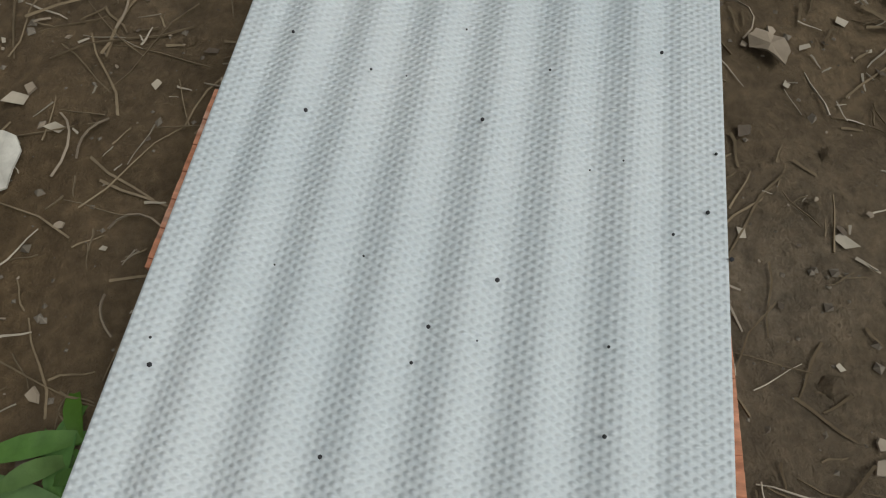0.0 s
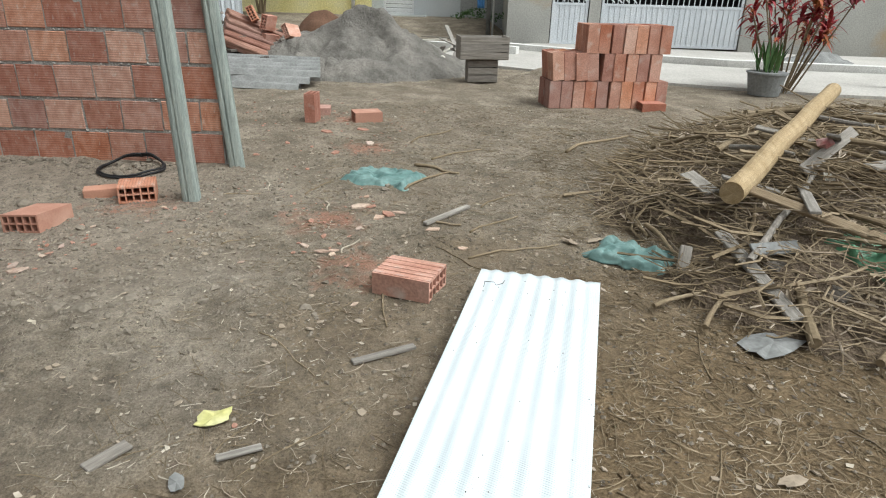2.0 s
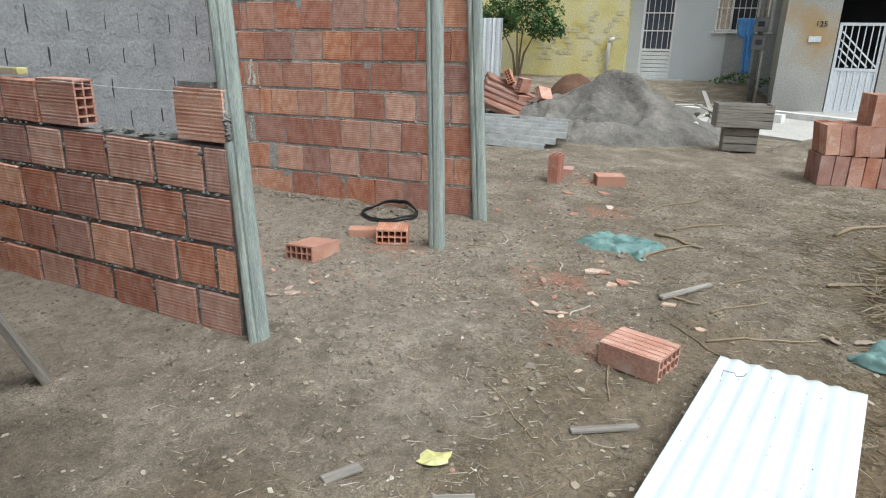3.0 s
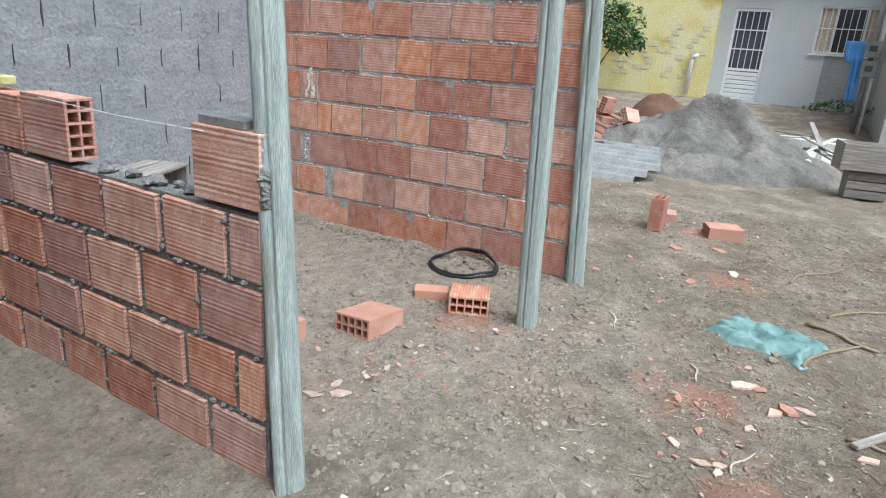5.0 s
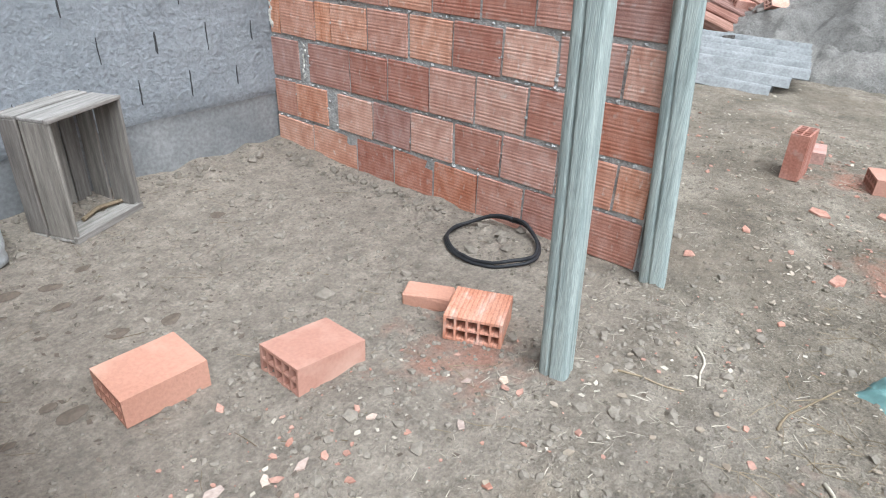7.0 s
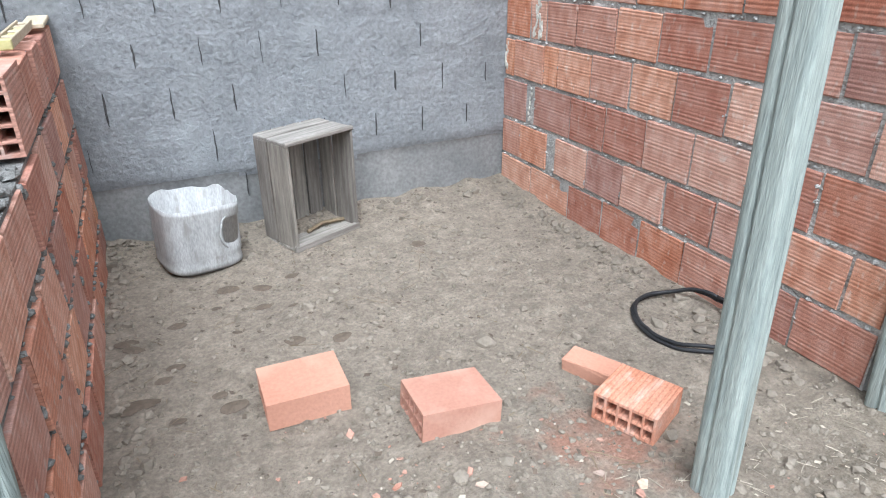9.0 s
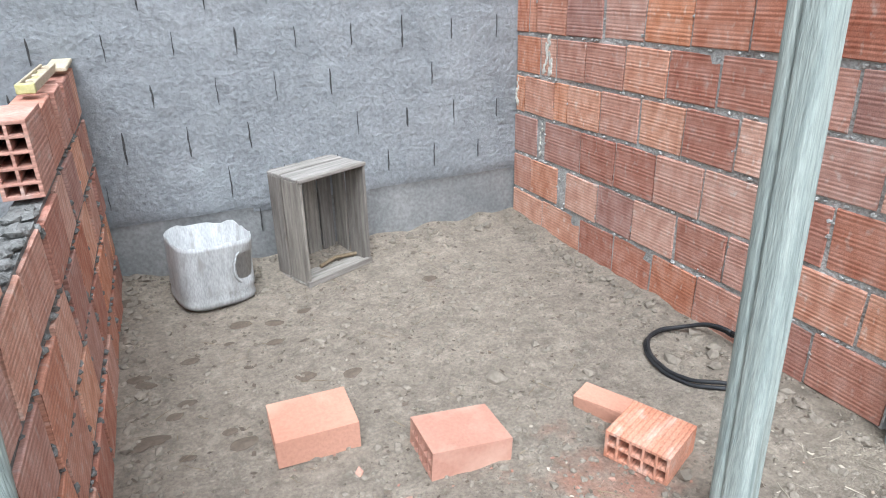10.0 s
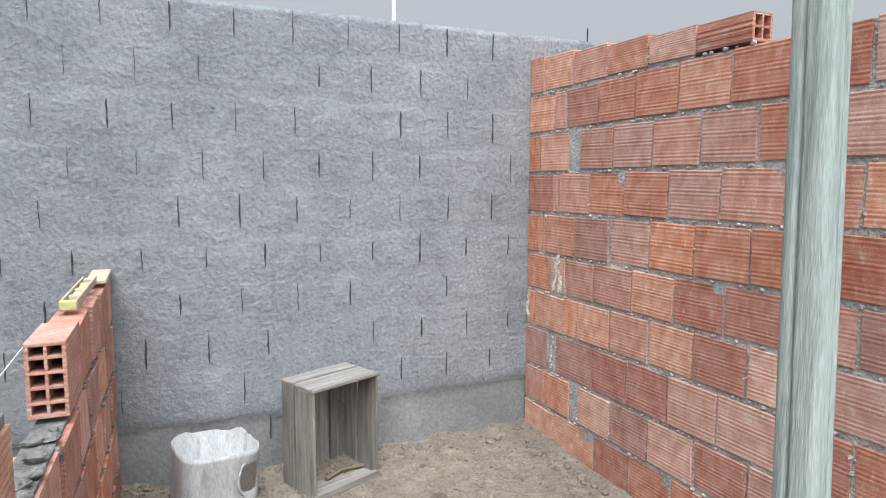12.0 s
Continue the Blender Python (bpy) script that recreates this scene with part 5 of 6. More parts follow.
for k in range(9):
    y = ya + 0.05 + 1.16 * (k + 0.5) / 9
    part("bar", soft_box(DX - 0.02, DX - 0.005, y - 0.007, y + 0.007, za, zb, 0.002), WHITE, win)
for z in (za + 0.02, 2.05, zb - 0.03):
    part("rail", soft_box(DX - 0.004, DX + 0.008, ya, yb, z, z + 0.02, 0.002), WHITE, win)
for y0_, y1_ in ((-3.68, -3.42), (-2.79, -2.5)):
    part("curtain", soft_box(DX + 0.08, DX + 0.1, y0_, y1_, za + 0.05, zb - 0.05, 0.004), CURTAIN, win, "pale curtain")
part("sill", soft_box(DX - 0.06, DX - 0.021, ya - 0.05, yb + 0.05, za - 0.04, za - 0.002, 0.005), WHITE, win)

yellow = wall_with("wall_yellow", "faded yellow painted block wall", "wall", 13.7, -0.42, 7.0, 0.0, 3.3, [], YELLOW, 0.5, m=ALONG)
bl = random.Random(6)
used_blocks = set()
for k in range(46):
    r_, c_ = bl.randrange(0, 9), bl.randrange(0, 12)
    y, z = -0.3 + c_ * 0.2 + 0.1 * (r_ % 2), 0.75 + r_ * 0.14
    if y < 2.0 and (r_, c_) not in used_blocks:
        used_blocks.add((r_, c_))
        part("bare_block", soft_box(13.69, 13.699, y, y + 0.17, z, z + 0.115, 0.001), material("pale_block", [(0.60, 0.55, 0.34), (0.66, 0.62, 0.42)], 6, 0.95, 0.4, 40) if "pale_block" not in bpy.data.materials else bpy.data.materials["pale_block"], yellow)
bm = bmesh.new()
tube(bm, [(13.6, 0.0, 0.4), (13.6, -0.02, 1.2), (13.6, -0.05, 1.28), (13.6, -0.15, 1.3)], 0.05, 10)
thing("drain_pipe", "white plastic drain pipe on a yellow wall", "pipe", ALONG, bm=bm, mat=WHITE, smooth=True)

# shrub before the yellow wall
def leafy(bm, centre, radii, count, size, rng, tilt=1.0):
    for _ in range(count):
        d = Vector((rng.gauss(0, 1), rng.gauss(0, 1), rng.gauss(0, 1))).normalized() * rng.random() ** 0.4
        p = Vector(centre) + Vector((d.x * radii[0], d.y * radii[1], d.z * radii[2]))
        p += wobble(p, 2.2, 0.22 * radii[1])
        if noise.noise(p * 2.6) < -0.22:
            continue
        q = Euler((rng.uniform(-tilt, tilt), rng.uniform(-tilt, tilt), rng.uniform(0, 6.3))).to_matrix()
        s = size * rng.uniform(0.6, 1.4)
        vs = [bm.verts.new(p + q @ Vector(c)) for c in ((-s, 0, 0), (0, -0.4 * s, 0.1 * s), (s, 0, 0), (0, 0.4 * s, 0.1 * s))]
        bm.faces.new(vs)


tree_rng = random.Random(4)
shrub = thing("small_tree", "small dark green leafy tree before a yellow wall", "tree", pose(12.6, 1.58, gz(12.6, 1.58) - 0.03))
bm = bmesh.new()
for k in range(4):
    a_ = k * 1.6
    tube(bm, [(0.05 * math.cos(a_), 0.05 * math.sin(a_), 0), (0.12 * math.cos(a_), 0.15 * math.sin(a_), 0.6), (0.3 * math.cos(a_), 0.5 * math.sin(a_), 1.25)], [0.035, 0.028, 0.015], 7)
part("trunk", bm, TWIG, shrub)
bm = bmesh.new()
leafy(bm, (0, -0.05, 1.65), (0.7, 1.05, 0.55), 3200, 0.06, tree_rng)
leafy(bm, (0, -0.7, 1.25), (0.5, 0.55, 0.35), 1100, 0.06, tree_rng)
leafy(bm, (0, 0.6, 1.35), (0.5, 0.6, 0.45), 1100, 0.06, tree_rng)
part("crown", bm, LEAF, shrub, "dense dark green leaves")
bm = bmesh.new()
leafy(bm, (0, 0, 0.12), (0.5, 0.8, 0.16), 500, 0.04, tree_rng)
thing("weeds", "low green weeds by the house wall", "plant", pose(12.9, -3.8, gz(12.9, -3.8)), kind="stuff", bm=bm, mat=LEAF)

# corrugated metal fence behind the shed
bm = bmesh.new()
rows = []
for i in range(61):
    y = 1.05 + 2.4 * i / 60
    x = 9.0 + 0.02 * math.cos(2 * math.pi * y / 0.1)
    rows.append([bm.verts.new((x, y, 0.25)), bm.verts.new((x, y, 1.62))])
for a_, b_ in zip(rows, rows[1:]):
    bm.faces.new((a_[0], a_[1], b_[1], b_[0]))
fence = thing("metal_fence", "pale corrugated metal fence sheet", "fence", pose(0, -0.3, 0), bm=bm, mat=WHITE_METAL, kind="structure")
s = fence.modifiers.new("thickness", "SOLIDIFY")
s.thickness = 0.006

# meter pole with a cloth
pole = thing("meter_pole", "thin grey pole carrying two electricity meter boxes", "pole", pose(10.9, -3.98, gz(10.9, -3.98) - 0.05))
bm = bmesh.new()
tube(bm, [(0, 0, 0), (0, 0, 3.4)], 0.045, 10)
part("shaft", bm, FIBRO, pole, smooth=True)
bm = bmesh.new()
tube(bm, [(-0.02, -0.10, 0), (-0.02, -0.10, 3.4)], 0.022, 8)
part("conduit", bm, WHITE, pole, smooth=True)
for z in (1.02, 1.36):
    b_ = part("meter_box", soft_box(-0.17, -0.05, -0.13, 0.12, z, z + 0.28, 0.01), FIBRO, pole)
    part("meter_glass", soft_box(-0.176, -0.171, -0.06, 0.06, z + 0.1, z + 0.2, 0.002), GLASS_DARK, b_)
bm = bmesh.new()
vs = {}
for i in range(15):
    for j in range(20):
        u, v = i / 14, j / 19
        wid = 0.32 if v < 0.35 else 0.13
        y = 0.12 + wid * u if v < 0.35 else 0.12 + (wid * u * 2 if u < 0.5 else 0.06 + wid * u)
        vs[i, j] = bm.verts.new((-0.08 + 0.03 * math.sin(u * 14) + 0.02 * noise.noise((u * 4, v * 4, 2)), y * (1 - 0.2 * v), 1.62 - 1.05 * v))
for i in range(14):
    for j in range(19):
        bm.faces.new((vs[i, j], vs[i + 1, j], vs[i + 1, j + 1], vs[i, j + 1]))
cloth = thing("blue_cloth", "blue cloth hanging from the meter pole", "cloth", pose(10.9, -3.98, gz(10.9, -3.98) - 0.05), bm=bm, mat=BLUE_CLOTH, smooth=True)
s = cloth.modifiers.new("thickness", "SOLIDIFY")
s.thickness = 0.006

# gated house
FX = 9.9
gated = wall_with("house_gated", "grey cement house front with a wide gateway", "house", FX, -16.0, -4.36, -0.3, 3.1, [(-5.98, -5.22, 0.0, 2.3), (-9.0, -6.2, 0.0, 2.3)], CEMENT)
part("side_wall", soft_box(FX + 0.202, DX - 0.01, -4.56, -4.36, -0.3, 3.1, 0.01), CEMENT, gated)
# rear wall and ceiling carry the garage's shade as near-black colour
part("rear_wall", soft_box(FX + 2.2, FX + 2.3, -15.9, -4.6, -0.3, 2.99, 0.01), DARK, gated, "garage rear wall with interior shade in its colour")
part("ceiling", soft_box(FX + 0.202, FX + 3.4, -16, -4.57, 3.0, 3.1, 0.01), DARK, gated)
part("roof", soft_box(FX - 0.3, FX + 4, -16, -4.2, 3.102, 3.25, 0.01), CEMENT, gated)
part("letter_slot", soft_box(FX - 0.02, FX - 0.002, -4.98, -4.78, 1.28, 1.38, 0.004), WHITE_METAL, gated, "pale letter slot")


def gate(y0_, y1_, label):
    g = thing("metal_gate", label, "gate", pose(FX + 0.05, 0, 0), "white metal gates")
    zt = 1.62
    for a_, b_, c_, d_ in ((y0_, y0_ + 0.05, 0.05, zt), (y1_ - 0.05, y1_, 0.05, zt), (y0_ + 0.05, y1_ - 0.05, zt - 0.05, zt), (y0_ + 0.05, y1_ - 0.05, 0.80, 0.85), (y0_ + 0.05, y1_ - 0.05, 0.05, 0.1)):
        part("gate_frame", soft_box(-0.02, 0.02, a_, b_, c_, d_, 0.003), WHITE_METAL, g)
    n_ = int((y1_ - y0_) / 0.11)
    for k in range(n_):
        y = y0_ + 0.05 + (y1_ - y0_ - 0.1) * (k + 0.5) / n_
        part("bar", soft_box(-0.008, 0.008, y - 0.009, y + 0.009, 0.85, zt - 0.05, 0.002), WHITE_METAL, g)
    w_ = (y1_ - y0_ - 0.1) / (2 * n_)
    for k in range(2 * n_):
        y = y0_ + 0.05 + w_ * k
        part("panel_rib", soft_box(-0.012 if k % 2 else -0.002, 0.006, y + 0.001, y + w_ - 0.001, 0.1, 0.80, 0.002), WHITE_METAL, g)
    for k in range(4):
        run, drop = 0.62 - 0.145 * k, 0.60 - 0.14 * k
        L = math.hypot(run, drop)
        bm = soft_box(-0.026, -0.0205, -0.013, 0.013, -L / 2, L / 2, 0.001)
        bmesh.ops.transform(bm, matrix=pose(0, y1_ - 0.06 - run / 2, 0.87 + drop / 2, -math.degrees(math.atan2(run, drop)), 0, 0), verts=bm.verts[:])
        part("brace", bm, WHITE_METAL, g)
    return g


gate(-5.96, -5.24, "narrow white metal gate with bars over ribbed panels")
gate(-8.98, -6.22, "wide white metal gate with bars over ribbed panels")
tx = bpy.data.curves.new("house_number", "FONT")
tx.body, tx.size, tx.extrude, tx.align_x = "125", 0.13, 0.004, "CENTER"
num = new("house_number", tx)
num.matrix_world = pose(FX - 0.006, -4.95, 1.55, 90, 0, -90)
num.data.materials.append(DARK)
tagged(num, "dark house number 125 on a cement wall", "house number")

# potted plants
pot = thing("plant_pot", "grey plastic pot with spiky plants", "plant pot", pose(4.05, -7.25, gz(4.05, -7.25)))
bm = bmesh.new()
tube(bm, [(0, 0, 0), (0, 0, 0.24), (0, 0, 0.245), (0, 0, 0.265)], [0.17, 0.215, 0.23, 0.23], 24)
part("pot", bm, GREY_PLASTIC, pot, smooth=False)
bm = bmesh.new()
for k in range(26):
    leaf_blade(bm, (random.uniform(-0.1, 0.1), random.uniform(-0.1, 0.1), 0.25), random.uniform(0, 6.3), random.uniform(0.05, 0.2), 0.035, random.uniform(0.25, 0.45), 0.03)
part("leaf", bm, LEAF, pot, "dark spiky leaves")
cord = thing("red_plant", "tall shrub with red and yellow strap leaves", "plant", pose(4.3, -7.55, gz(4.3, -7.55)))
bm = bmesh.new()
heads = []
for k in range(22):
    x, y, z = random.uniform(-0.3, 0.3), random.uniform(-0.5, 0.5), random.uniform(0.62, 1.15)
    heads.append((x, y, z))
    tube(bm, [(x * 0.2, y * 0.2, 0), (x * 0.6, y * 0.6, z * 0.5), (x, y, z)], [0.012, 0.010, 0.008], 6)
part("stem", bm, TWIG, cord)
bm = bmesh.new()
for h in heads:
    for k in range(22):
        leaf_blade(bm, (h[0], h[1], h[2] + random.uniform(-0.1, 0.12)), random.uniform(0, 6.3), random.uniform(0.1, 0.24), random.uniform(0.03, 0.055), random.uniform(0.02, 0.26), random.uniform(0.05, 0.2))
part("leaf", bm, RED_LEAF, cord, "red and yellow strap leaves")
bm = bmesh.new()
tube(bm, [(0, 0, -0.2), (0.02, 0, 1.8)], 0.06, 10)
thing("concrete_post", "grey concrete post by the street", "post", pose(4.9, -9.2, 0), bm=bm, mat=FIBRO)
mound("gravel_pile", "low grey heap of gravel on the pavement", "gravel", 7.9, -9.6, 0.8, 0.9, 0.3, FIBRO, 0, 9, 0.3)

# ---- thin pole beyond the grey wall ----
bm = bmesh.new()
tube(bm, [(1.46, 6, -0.1), (1.46, 6, 4.6)], 0.03, 8)
thing("far_pole", "thin pale pole rising behind the grey wall", "pole", bm=bm, mat=WHITE)
bm = bmesh.new()
tube(bm, [(0.42, -0.1, 2.08), (0.42, -0.1, 2.22)], 0.004, 6)
thing("steel_rod", "thin steel rod end on the grey wall", "rod", bm=bm, mat=RUBBER)


# ---- ground litter ----
lit = random.Random(31)


def clear(x, y):
    """True on open soil, away from walls and under no large thing."""
    if -2.17 < x < -2.01 and y > -2.3 or x > -0.01 and x < 0.1 and y > -2.4 or y > CORNER - 0.015:
        return False
    return True


def sprinkle(name, label, category, count, area, make, mat):
    bm = bmesh.new()
    done = 0
    while done < count:
        x, y = lit.uniform(*area[:2]), lit.uniform(*area[2:])
        if not clear(x, y):
            continue
        make(bm, x, y)
        done += 1
    me = mesh_of(bm, mat, name)
    return tagged(new(name, me), label, category, kind="stuff")


def pebble(bm, x, y, r=None):
    r = r or (0.0016 + 0.009 * lit.random() ** 4) * (0.6 if x < -2.7 else 1)
    vs = []
    yaw_ = lit.random() * 6.28
    z = gz(x, y)
    for k in range(4):
        a_ = yaw_ + k * 1.57
        q = r * lit.uniform(0.7, 1.3)
        vs.append(bm.verts.new((x + q * math.cos(a_), y + q * math.sin(a_), z + 0.15 * r)))
    top_ = bm.verts.new((x + lit.uniform(-0.3, 0.3) * r, y + lit.uniform(-0.3, 0.3) * r, z + r * lit.uniform(0.6, 1.1)))
    low = bm.verts.new((x, y, z - 0.6 * r))
    for k in range(4):
        bm.faces.new((vs[k], vs[(k + 1) % 4], top_))
        bm.faces.new((vs[(k + 1) % 4], vs[k], low))


def little_twig(bm, x, y):
    L = 0.02 + 0.15 * lit.random() ** 3
    twig(bm, x, y, gz(x, y) + 0.003, L, 0.0007 + 0.0012 * lit.random(), lit.uniform(0, 6.28), lit.uniform(-0.05, 0.05), 0.14, lit, 3)


def straw(bm, x, y):
    twig(bm, x, y, gz(x, y) + 0.003, 0.01 + 0.05 * lit.random() ** 2, 0.0006 + 0.0012 * lit.random(), lit.uniform(0, 6.28), lit.uniform(-0.1, 0.1), 0.1, lit, 3)


def flake(bm, x, y):
    r = 0.003 + 0.010 * lit.random() ** 2
    q = Euler((lit.uniform(-0.3, 0.3), lit.uniform(-0.3, 0.3), lit.uniform(0, 6.3))).to_matrix()
    z = gz(x, y) + 0.003
    bm.faces.new([bm.verts.new(Vector((x, y, z)) + q @ Vector(c)) for c in ((-r, -0.4 * r, 0), (0.7 * r, -0.6 * r, 0), (r, 0.3 * r, 0), (-0.3 * r, 0.6 * r, 0))])


def chip(bm, x, y):
    r = (0.003 + 0.016 * lit.random() ** 3.5) * (0.55 if x < -2.7 else 1)
    n_ = lit.randint(4, 6)
    z = gz(x, y) + 0.003
    tilt = Euler((lit.uniform(-0.35, 0.35), lit.uniform(-0.35, 0.35), lit.uniform(0, 6))).to_matrix()
    th = 0.25 * r
    lo, hi = [], []
    for k in range(n_):
        a_ = 6.283 * k / n_
        c = Vector((math.cos(a_) * r * lit.uniform(0.6, 1.3), math.sin(a_) * 0.7 * r * lit.uniform(0.6, 1.3), 0))
        lo.append(bm.verts.new(Vector((x, y, z)) + tilt @ c))
        hi.append(bm.verts.new(Vector((x, y, z)) + tilt @ (c * 0.9 + Vector((0, 0, th)))))
    bm.faces.new(hi), bm.faces.new(lo[::-1])
    for k in range(n_):
        bm.faces.new((lo[k], lo[(k + 1) % n_], hi[(k + 1) % n_], hi[k]))


def clod(bm, x, y):
    rock(bm, x, y, gz(x, y) - 0.002, 0.004 + 0.012 * lit.random() ** 3, 0.65, lit)


def big_clod(bm, x, y):
    if noise.noise((x * 2.2, y * 2.2, 5)) < -0.05:
        return
    rock(bm, x, y, gz(x, y) - 0.002, 0.005 + 0.019 * lit.random() ** 3, 0.7, lit)


def curl(bm, x, y):
    """A thin curled dry stalk."""
    r, a0, turn = lit.uniform(0.015, 0.07), lit.uniform(0, 6.3), lit.uniform(0.6, 2.4)
    z = gz(x, y) + 0.004
    tube(bm, [(x + r * math.cos(a0 + turn * k / 5), y + r * math.sin(a0 + turn * k / 5), z + 0.006 * math.sin(3.1 * k / 5)) for k in range(6)], 0.0013, 3)


sprinkle("soil_clods", "small crumbly clods of soil", "clods", 3800, (-4.4, 2.0, -5.2, -0.05), clod, SOIL)
sprinkle("shed_clods", "loose crumbly soil clods in the shed", "clods", 1300, (-2.1, 0.6, -3.4, -0.1), big_clod, STONE)
sprinkle("curled_stalks", "curled dry stalks on the soil", "stalks", 900, (-3.8, 2.0, -5.8, -3.2), curl, LEAF_DRY)
sprinkle("heap_edge_stalks", "dense curled stalks at the heap's edge", "stalks", 1800, (-3.2, 0.8, -5.4, -4.3), curl, TWIG)
sprinkle("soil_crumbs", "small soil crumbs and pebbles on the ground", "pebbles", 30000, (-4.4, 2.5, -5.6, 0.0), pebble, STONE)
LUMP = material("brown_soil_lumps", [(0.12, 0.10, 0.077), (0.20, 0.172, 0.135)], 3, 0.95, 0.5, 60)


def lump(bm, x, y):
    pebble(bm, x, y, (0.003 + 0.009 * lit.random() ** 3) * (0.6 if x < -2.7 else 1))


sprinkle("soil_lumps", "dry lumps of soil strewn over the yard", "clods", 6000, (-4.4, 2.5, -5.2, -0.2), lump, LUMP)
sprinkle("yard_twigs", "dry twigs and stalks scattered on soil", "twigs", 7500, (-4.4, 2.6, -6.0, -2.9), little_twig, TWIG)
sprinkle("dense_twigs", "dense dry twigs beside the stick heap", "twigs", 5500, (-3.6, 1.6, -5.8, -4.3), little_twig, TWIG)
sprinkle("yard_leaves", "dead leaves and bark chips on soil", "leaves", 2600, (-4.4, 2.6, -6.0, -2.4), chip, LEAF_DRY)
PALE = material("pale_straw", [(0.34, 0.29, 0.22), (0.50, 0.45, 0.37)], 2, 0.9, 0.1, 40)
sprinkle("straw_bits", "short pale straw bits on the soil", "straw", 7000, (-4.2, 3.0, -5.8, -2.2), straw, PALE)
sprinkle("pale_flakes", "small pale flakes on the soil", "flakes", 2200, (-4.2, 2.8, -5.8, -1.8), flake, PALE)
sprinkle("dark_flakes", "small dark flakes on the soil", "flakes", 4500, (-4.2, 2.8, -5.8, -0.1), flake, SOIL_WET)
sprinkle("far_flakes", "pale litter flakes towards the street", "flakes", 1800, (1.5, 8.0, -6.5, -0.5), chip, PALE)
sprinkle("shed_twigs", "few thin twigs on the shed's soil", "twigs", 160, (-2.1, -0.1, -2.4, -0.2), little_twig, TWIG)
sprinkle("far_twigs", "dry twigs and litter towards the street", "twigs", 900, (1.5, 8.0, -6.5, -0.5), little_twig, TWIG)


def chips_round(name, label, count, x, y, sx, sy):
    bm = bmesh.new()
    for _ in range(int(count * 0.6)):
        chip(bm, lit.gauss(x, sx), lit.gauss(y, sy))
    return tagged(new(name, mesh_of(bm, BRICK_CHIP, name)), label, "brick rubble", kind="stuff")


for x, y, sx, sy, count in ((-0.2, -2.75, 0.3, 0.15, 60), (-1.0, -2.3, 0.4, 0.12, 60), (2.2, -2.2, 0.5, 0.4, 120), (-1.35, -2.0, 0.25, 0.12, 70), (-0.82, -2.12, 0.14, 0.12, 60), (-0.9, -3.2, 0.18, 0.14, 90), (-1.45, -3.45, 0.15, 0.12, 70), (0.66, -3.1, 0.2, 0.16, 110), (1.6, -2.8, 0.45, 0.3, 200), (1.3, -1.9, 0.35, 0.25, 120), (-1.55, -1.95, 0.2, 0.12, 40), (-0.6, -2.6, 0.3, 0.2, 40)):
    chips_round("brick_chips", "broken red brick chips scattered on soil", count, x, y, sx, sy)

# stones and clods that stand out
for x, y, r in ((-0.86, -1.54, 0.04), (-1.01, -0.97, 0.025), (-0.63, -1.42, 0.022), (-0.45, -1.05, 0.018), (-1.45, -0.5, 0.02), (-2.05, -2.58, 0.035), (-1.9, -2.66, 0.03), (-2.0, -2.45, 0.03), (-0.25, -1.72, 0.035), (-0.3, -0.35, 0.03), (-0.55, -0.28, 0.025)):
    bm = bmesh.new()
    rock(bm, 0, 0, 0, r, 0.75, lit)
    thing("clod", "dry grey-brown clod of soil", "stone", pose(x, y, gz(x, y) - 0.2 * r), "clods on the shed's soil", bm=bm, mat=STONE)
bm = bmesh.new()
for _ in range(170):
    x = -0.06 - abs(lit.gauss(0, 0.05)) if lit.random() < 0.5 else lit.uniform(-2.1, -0.05)
    y = lit.uniform(-2.3, CORNER - 0.04) if x > -0.2 else CORNER - 0.03 - abs(lit.gauss(0, 0.07))
    rock(bm, x, y, gz(x, y), 0.008 + 0.018 * lit.random() ** 2, 0.7, lit)
for _ in range(120):
    x, y = -2.02 + abs(lit.gauss(0, 0.05)), lit.uniform(-2.3, -0.25)
    rock(bm, x, y, gz(x, y), 0.007 + 0.016 * lit.random() ** 2, 0.7, lit)
tagged(new("wall_foot_clods", mesh_of(bm, STONE, "wall_foot_clods")), "crumbled soil and mortar clods at the walls' feet", "clods", kind="stuff")

# damp drops on the soil
for x, y, r in ((-1.81, -0.97, 0.028), (-1.84, -1.23, 0.026), (-1.88, -1.28, 0.022), (-1.97, -1.06, 0.03), (-1.95, -1.1, 0.025), (-1.94, -1.39, 0.035), (-1.98, -1.42, 0.03), (-1.70, -1.5, 0.035), (-1.73, -1.43, 0.02), (-2.0, -0.42, 0.04), (-1.6, -0.78, 0.035), (-1.47, -0.82, 0.03), (-1.34, -0.77, 0.025), (-1.5, -0.97, 0.025), (-0.74, -0.71, 0.03), (-1.45, -1.25, 0.03), (-1.3, -1.3, 0.028), (-1.62, -1.1, 0.014), (-1.4, -1.02, 0.016), (-1.66, -0.9, 0.016), (-1.86, -1.5, 0.02)):
    bm = bmesh.new()
    n_ = 12
    ring_ = []
    for k in range(n_):
        a_ = 6.283 * k / n_
        q = r * (1 + 0.35 * noise.noise((math.cos(a_), math.sin(a_), x * 9)))
        px, py = x + 1.25 * q * math.cos(a_), y + 0.8 * q * math.sin(a_)
        ring_.append(bm.verts.new((px - x, py - y, gz(px, py) - gz(x, y) + 0.003)))
    mid_ = bm.verts.new((0, 0, 0.005))
    for k in range(n_):
        bm.faces.new((mid_, ring_[k], ring_[(k + 1) % n_]))
    thing("damp_patch", "dark damp splash on the soil", "damp patch", pose(x, y, gz(x, y)), "damp splashes", kind="structure", bm=bm, mat=SOIL_WET)


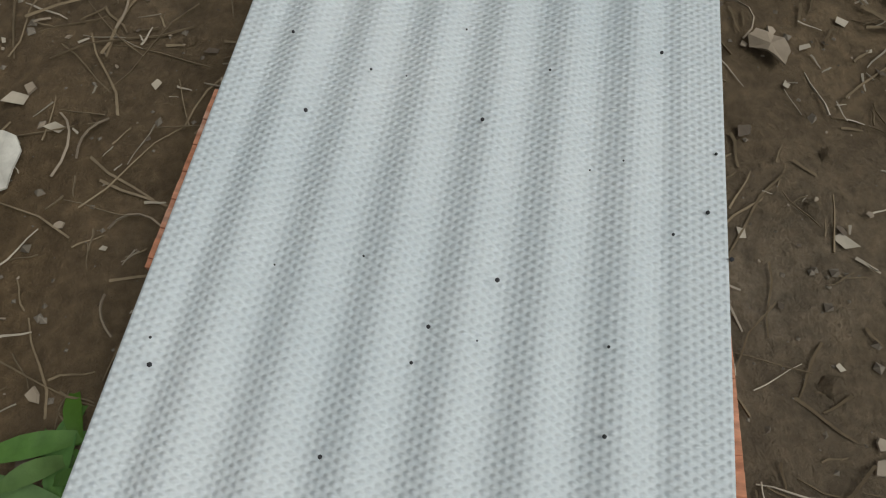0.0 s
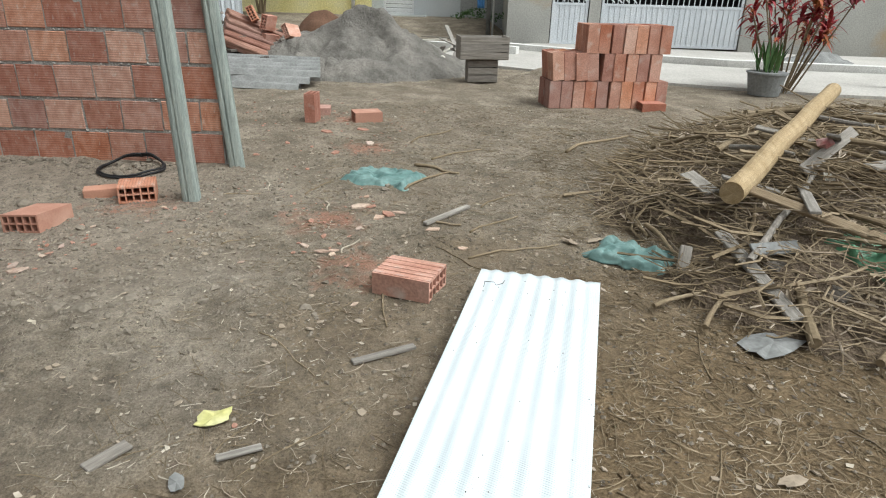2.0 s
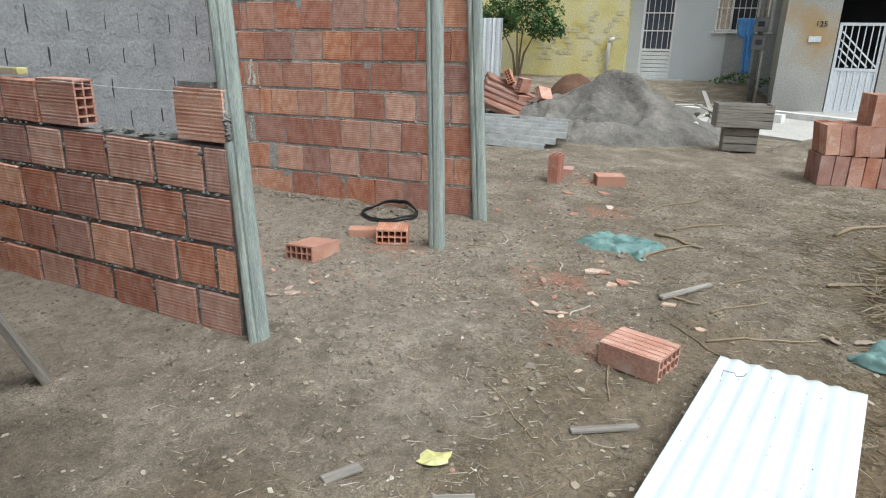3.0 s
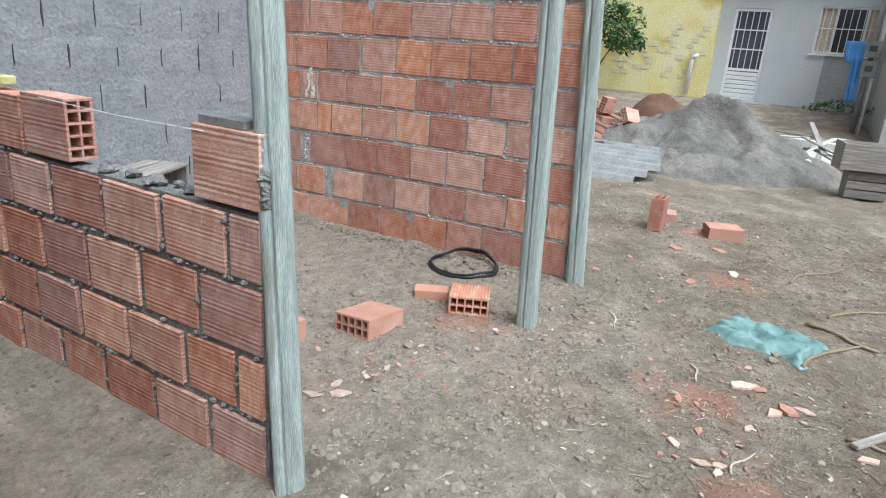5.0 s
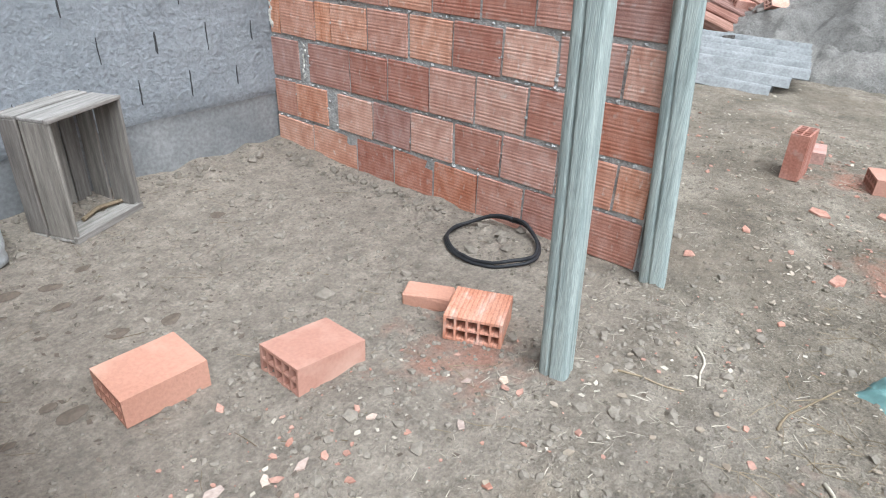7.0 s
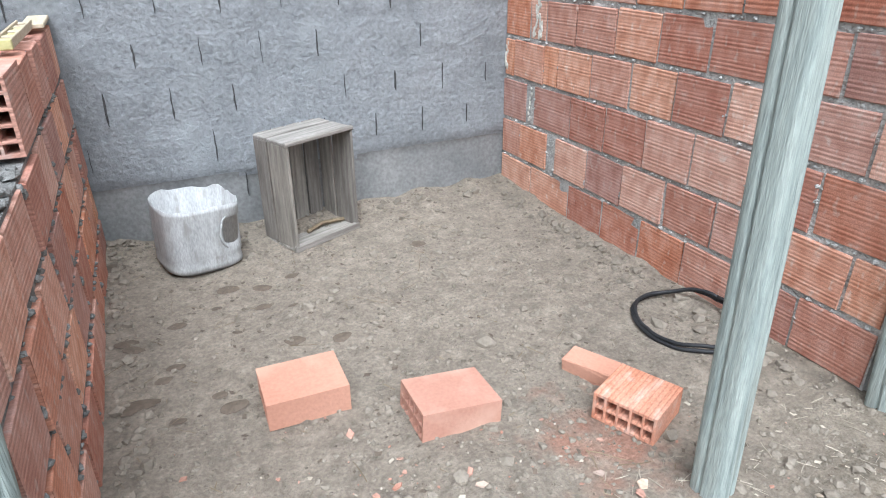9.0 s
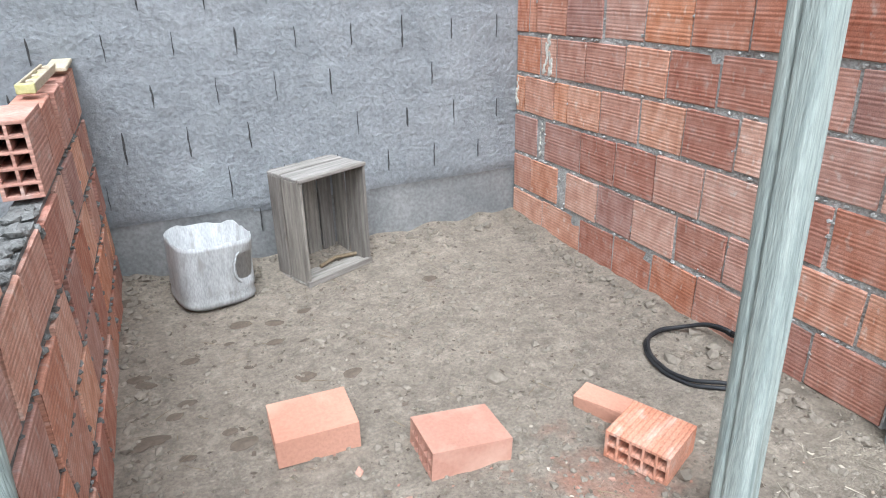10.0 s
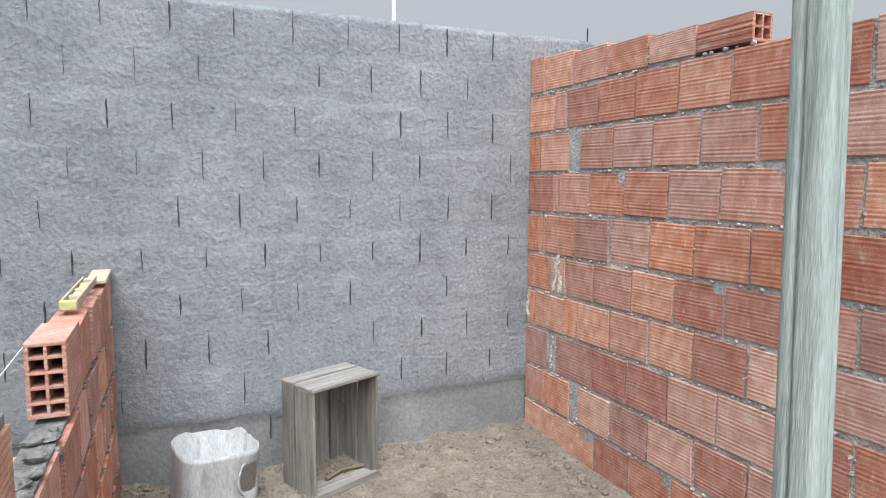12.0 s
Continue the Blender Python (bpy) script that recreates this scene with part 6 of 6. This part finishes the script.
# ---- single sticks and flat chips lying in the yard ----
def stick(label, a_, b_, r=0.004, mat=TWIG, bow=0.06):
    A_, B_ = Vector((*a_, 0)), Vector((*b_, 0))
    r *= 0.5 if A_.x < -2.2 else 1
    side = Vector((-(B_ - A_).y, (B_ - A_).x, 0)) * bow
    bm = bmesh.new()
    pts = []
    for k in range(9):
        t_ = k / 8
        p = A_.lerp(B_, t_) + side * (math.sin(3.14 * t_) + 0.4 * math.sin(7 * t_))
        pts.append(Vector((p.x - A_.x, p.y - A_.y, gz(p.x, p.y) - gz(A_.x, A_.y) + r * 0.9)))
    tube(bm, pts, [r * (1 - 0.4 * k / 8) for k in range(9)], 6)
    thing("stick", label, "stick", pose(A_.x, A_.y, gz(A_.x, A_.y)), "sticks on the soil", bm=bm, mat=mat, smooth=True)


for a_, b_, r in (((-0.57, -2.5), (-0.52, -2.7), 0.004), ((-1.27, -2.76), (-1.16, -2.91), 0.003), ((-1.3, -3.9), (-1.12, -4.32), 0.006), ((-0.88, -3.65), (-0.91, -3.85), 0.008), ((0.79, -4.57), (1.39, -5.15), 0.014), ((-0.34, -3.5), (0.1, -3.75), 0.009), ((0.2, -3.5), (0.05, -3.8), 0.012), ((-1.5, -4.1), (-1.2, -3.75), 0.004), ((-2.4, -3.6), (-2.75, -3.35), 0.004), ((-1.55, -3.5), (-1.95, -3.62), 0.005), ((-2.05, -3.2), (-2.3, -3.45), 0.003), ((-3.2, -3.5), (-2.95, -3.62), 0.0035), ((-3.3, -3.6), (-3.15, -3.72), 0.003), ((-2.9, -4.5), (-2.5, -4.62), 0.007), ((-2.85, -4.25), (-3.25, -4.42), 0.006), ((-2.7, -4.3), (-2.95, -4.55), 0.006), ((-2.2, -4.7), (-1.8, -4.75), 0.006), ((-3.0, -4.45), (-3.3, -4.52), 0.007), ((-2.4, -5.0), (-2.9, -5.1), 0.006), ((-0.6, -3.95), (-0.3, -4.15), 0.005), ((-1.0, -3.9), (-0.7, -4.15), 0.006), ((0.4, -3.6), (0.75, -3.95), 0.008), ((-0.5, -2.95), (-0.2, -3.05), 0.004), ((0.9, -3.4), (1.4, -3.7), 0.008)):
    stick("dry brown stick lying on the soil", a_, b_, r)
for a_, b_, r in (((-0.3, -2.65), (-0.47, -2.72), 0.005), ((-0.62, -3.09), (-0.76, -3.13), 0.006), ((-1.32, -3.33), (-1.16, -3.39), 0.005), ((-2.6, -3.9), (-2.75, -3.6), 0.004), ((-3.1, -4.42), (-2.85, -4.36), 0.005)):
    stick("pale curved dry stalk lying on the soil", a_, b_, r, PALE, 0.12)


def shard(label, x, y, r, mat, group):
    bm = bmesh.new()
    n_ = lit.randint(4, 5)
    lo, hi = [], []
    for k in range(n_):
        a2 = 6.283 * (k + lit.uniform(-0.25, 0.25)) / n_
        c = Vector((1.3 * r * math.cos(a2), 0.75 * r * math.sin(a2), 0)) * lit.uniform(0.75, 1.2)
        lo.append(bm.verts.new(c))
        hi.append(bm.verts.new(c * 0.92 + Vector((0, 0, 0.2 * r))))
    bm.faces.new(hi), bm.faces.new(lo[::-1])
    for k in range(n_):
        bm.faces.new((lo[k], lo[(k + 1) % n_], hi[(k + 1) % n_], hi[k]))
    thing("shard", label, "shard", pose(x, y, gz(x, y) + 0.004, lit.uniform(-10, 10), lit.uniform(-10, 10), lit.uniform(0, 360)), group, bm=bm, mat=mat)


PALE_CHIP = material("dusty_brick_shard", [(0.40, 0.28, 0.22), (0.50, 0.40, 0.33)], 9, 0.95, 0.4, 80, spread=0.2)
for x, y, r in ((-0.7, -3.3, 0.045), (-0.68, -3.36, 0.03), (-0.79, -3.46, 0.04), (-0.84, -3.42, 0.035), (-1.32, -3.24, 0.028), (-1.24, -3.14, 0.026), (-1.3, -3.29, 0.022), (-1.46, -2.92, 0.016), (-0.76, -3.52, 0.03), (-1.0, -3.35, 0.02), (-0.95, -3.1, 0.022), (-1.12, -3.2, 0.02), (-0.5, -3.3, 0.025), (-1.34, -3.29, 0.02), (-1.2, -3.87, 0.022), (-0.97, -3.72, 0.035), (-1.79, -3.48, 0.016), (-2.56, -3.3, 0.012), (-1.72, -1.98, 0.03), (-1.6, -2.0, 0.026), (-1.66, -2.05, 0.035), (-1.5, -2.06, 0.018), (-1.42, -2.1, 0.02), (-1.2, -2.12, 0.018), (-0.9, -2.2, 0.016), (-0.82, -2.28, 0.02), (-1.05, -2.3, 0.018), (0.5, -2.9, 0.04), (0.8, -3.1, 0.04), (1.1, -2.7, 0.04), (1.3, -2.95, 0.05), (0.3, -2.4, 0.035), (0.7, -2.5, 0.03)):
    shard("dusty broken brick shard on the soil", x, y, r, PALE_CHIP if lit.random() < 0.6 else BRICK_CHIP, "brick shards on the soil")

# crumbly clods in patches where the soil was dug
for x, y, sx, count in ((-1.52, -2.6, 0.1, 160), (-1.62, -2.28, 0.14, 170), (-1.16, -2.7, 0.12, 150), (-0.98, -2.52, 0.1, 90), (-0.95, -1.95, 0.22, 220), (-0.3, -2.45, 0.14, 160), (-1.2, -1.2, 0.3, 160), (-0.75, -1.2, 0.25, 200), (-2.05, -2.7, 0.16, 160)):
    bm = bmesh.new()
    for _ in range(count):
        px, py = lit.gauss(x, sx), lit.gauss(y, sx)
        rock(bm, px, py, gz(px, py) - 0.001, 0.003 + 0.013 * lit.random() ** 2.5, 0.7, lit)
    tagged(new("crumbs", mesh_of(bm, STONE, "crumbs")), "crumbled dry soil clods in a patch", "clods", kind="stuff")
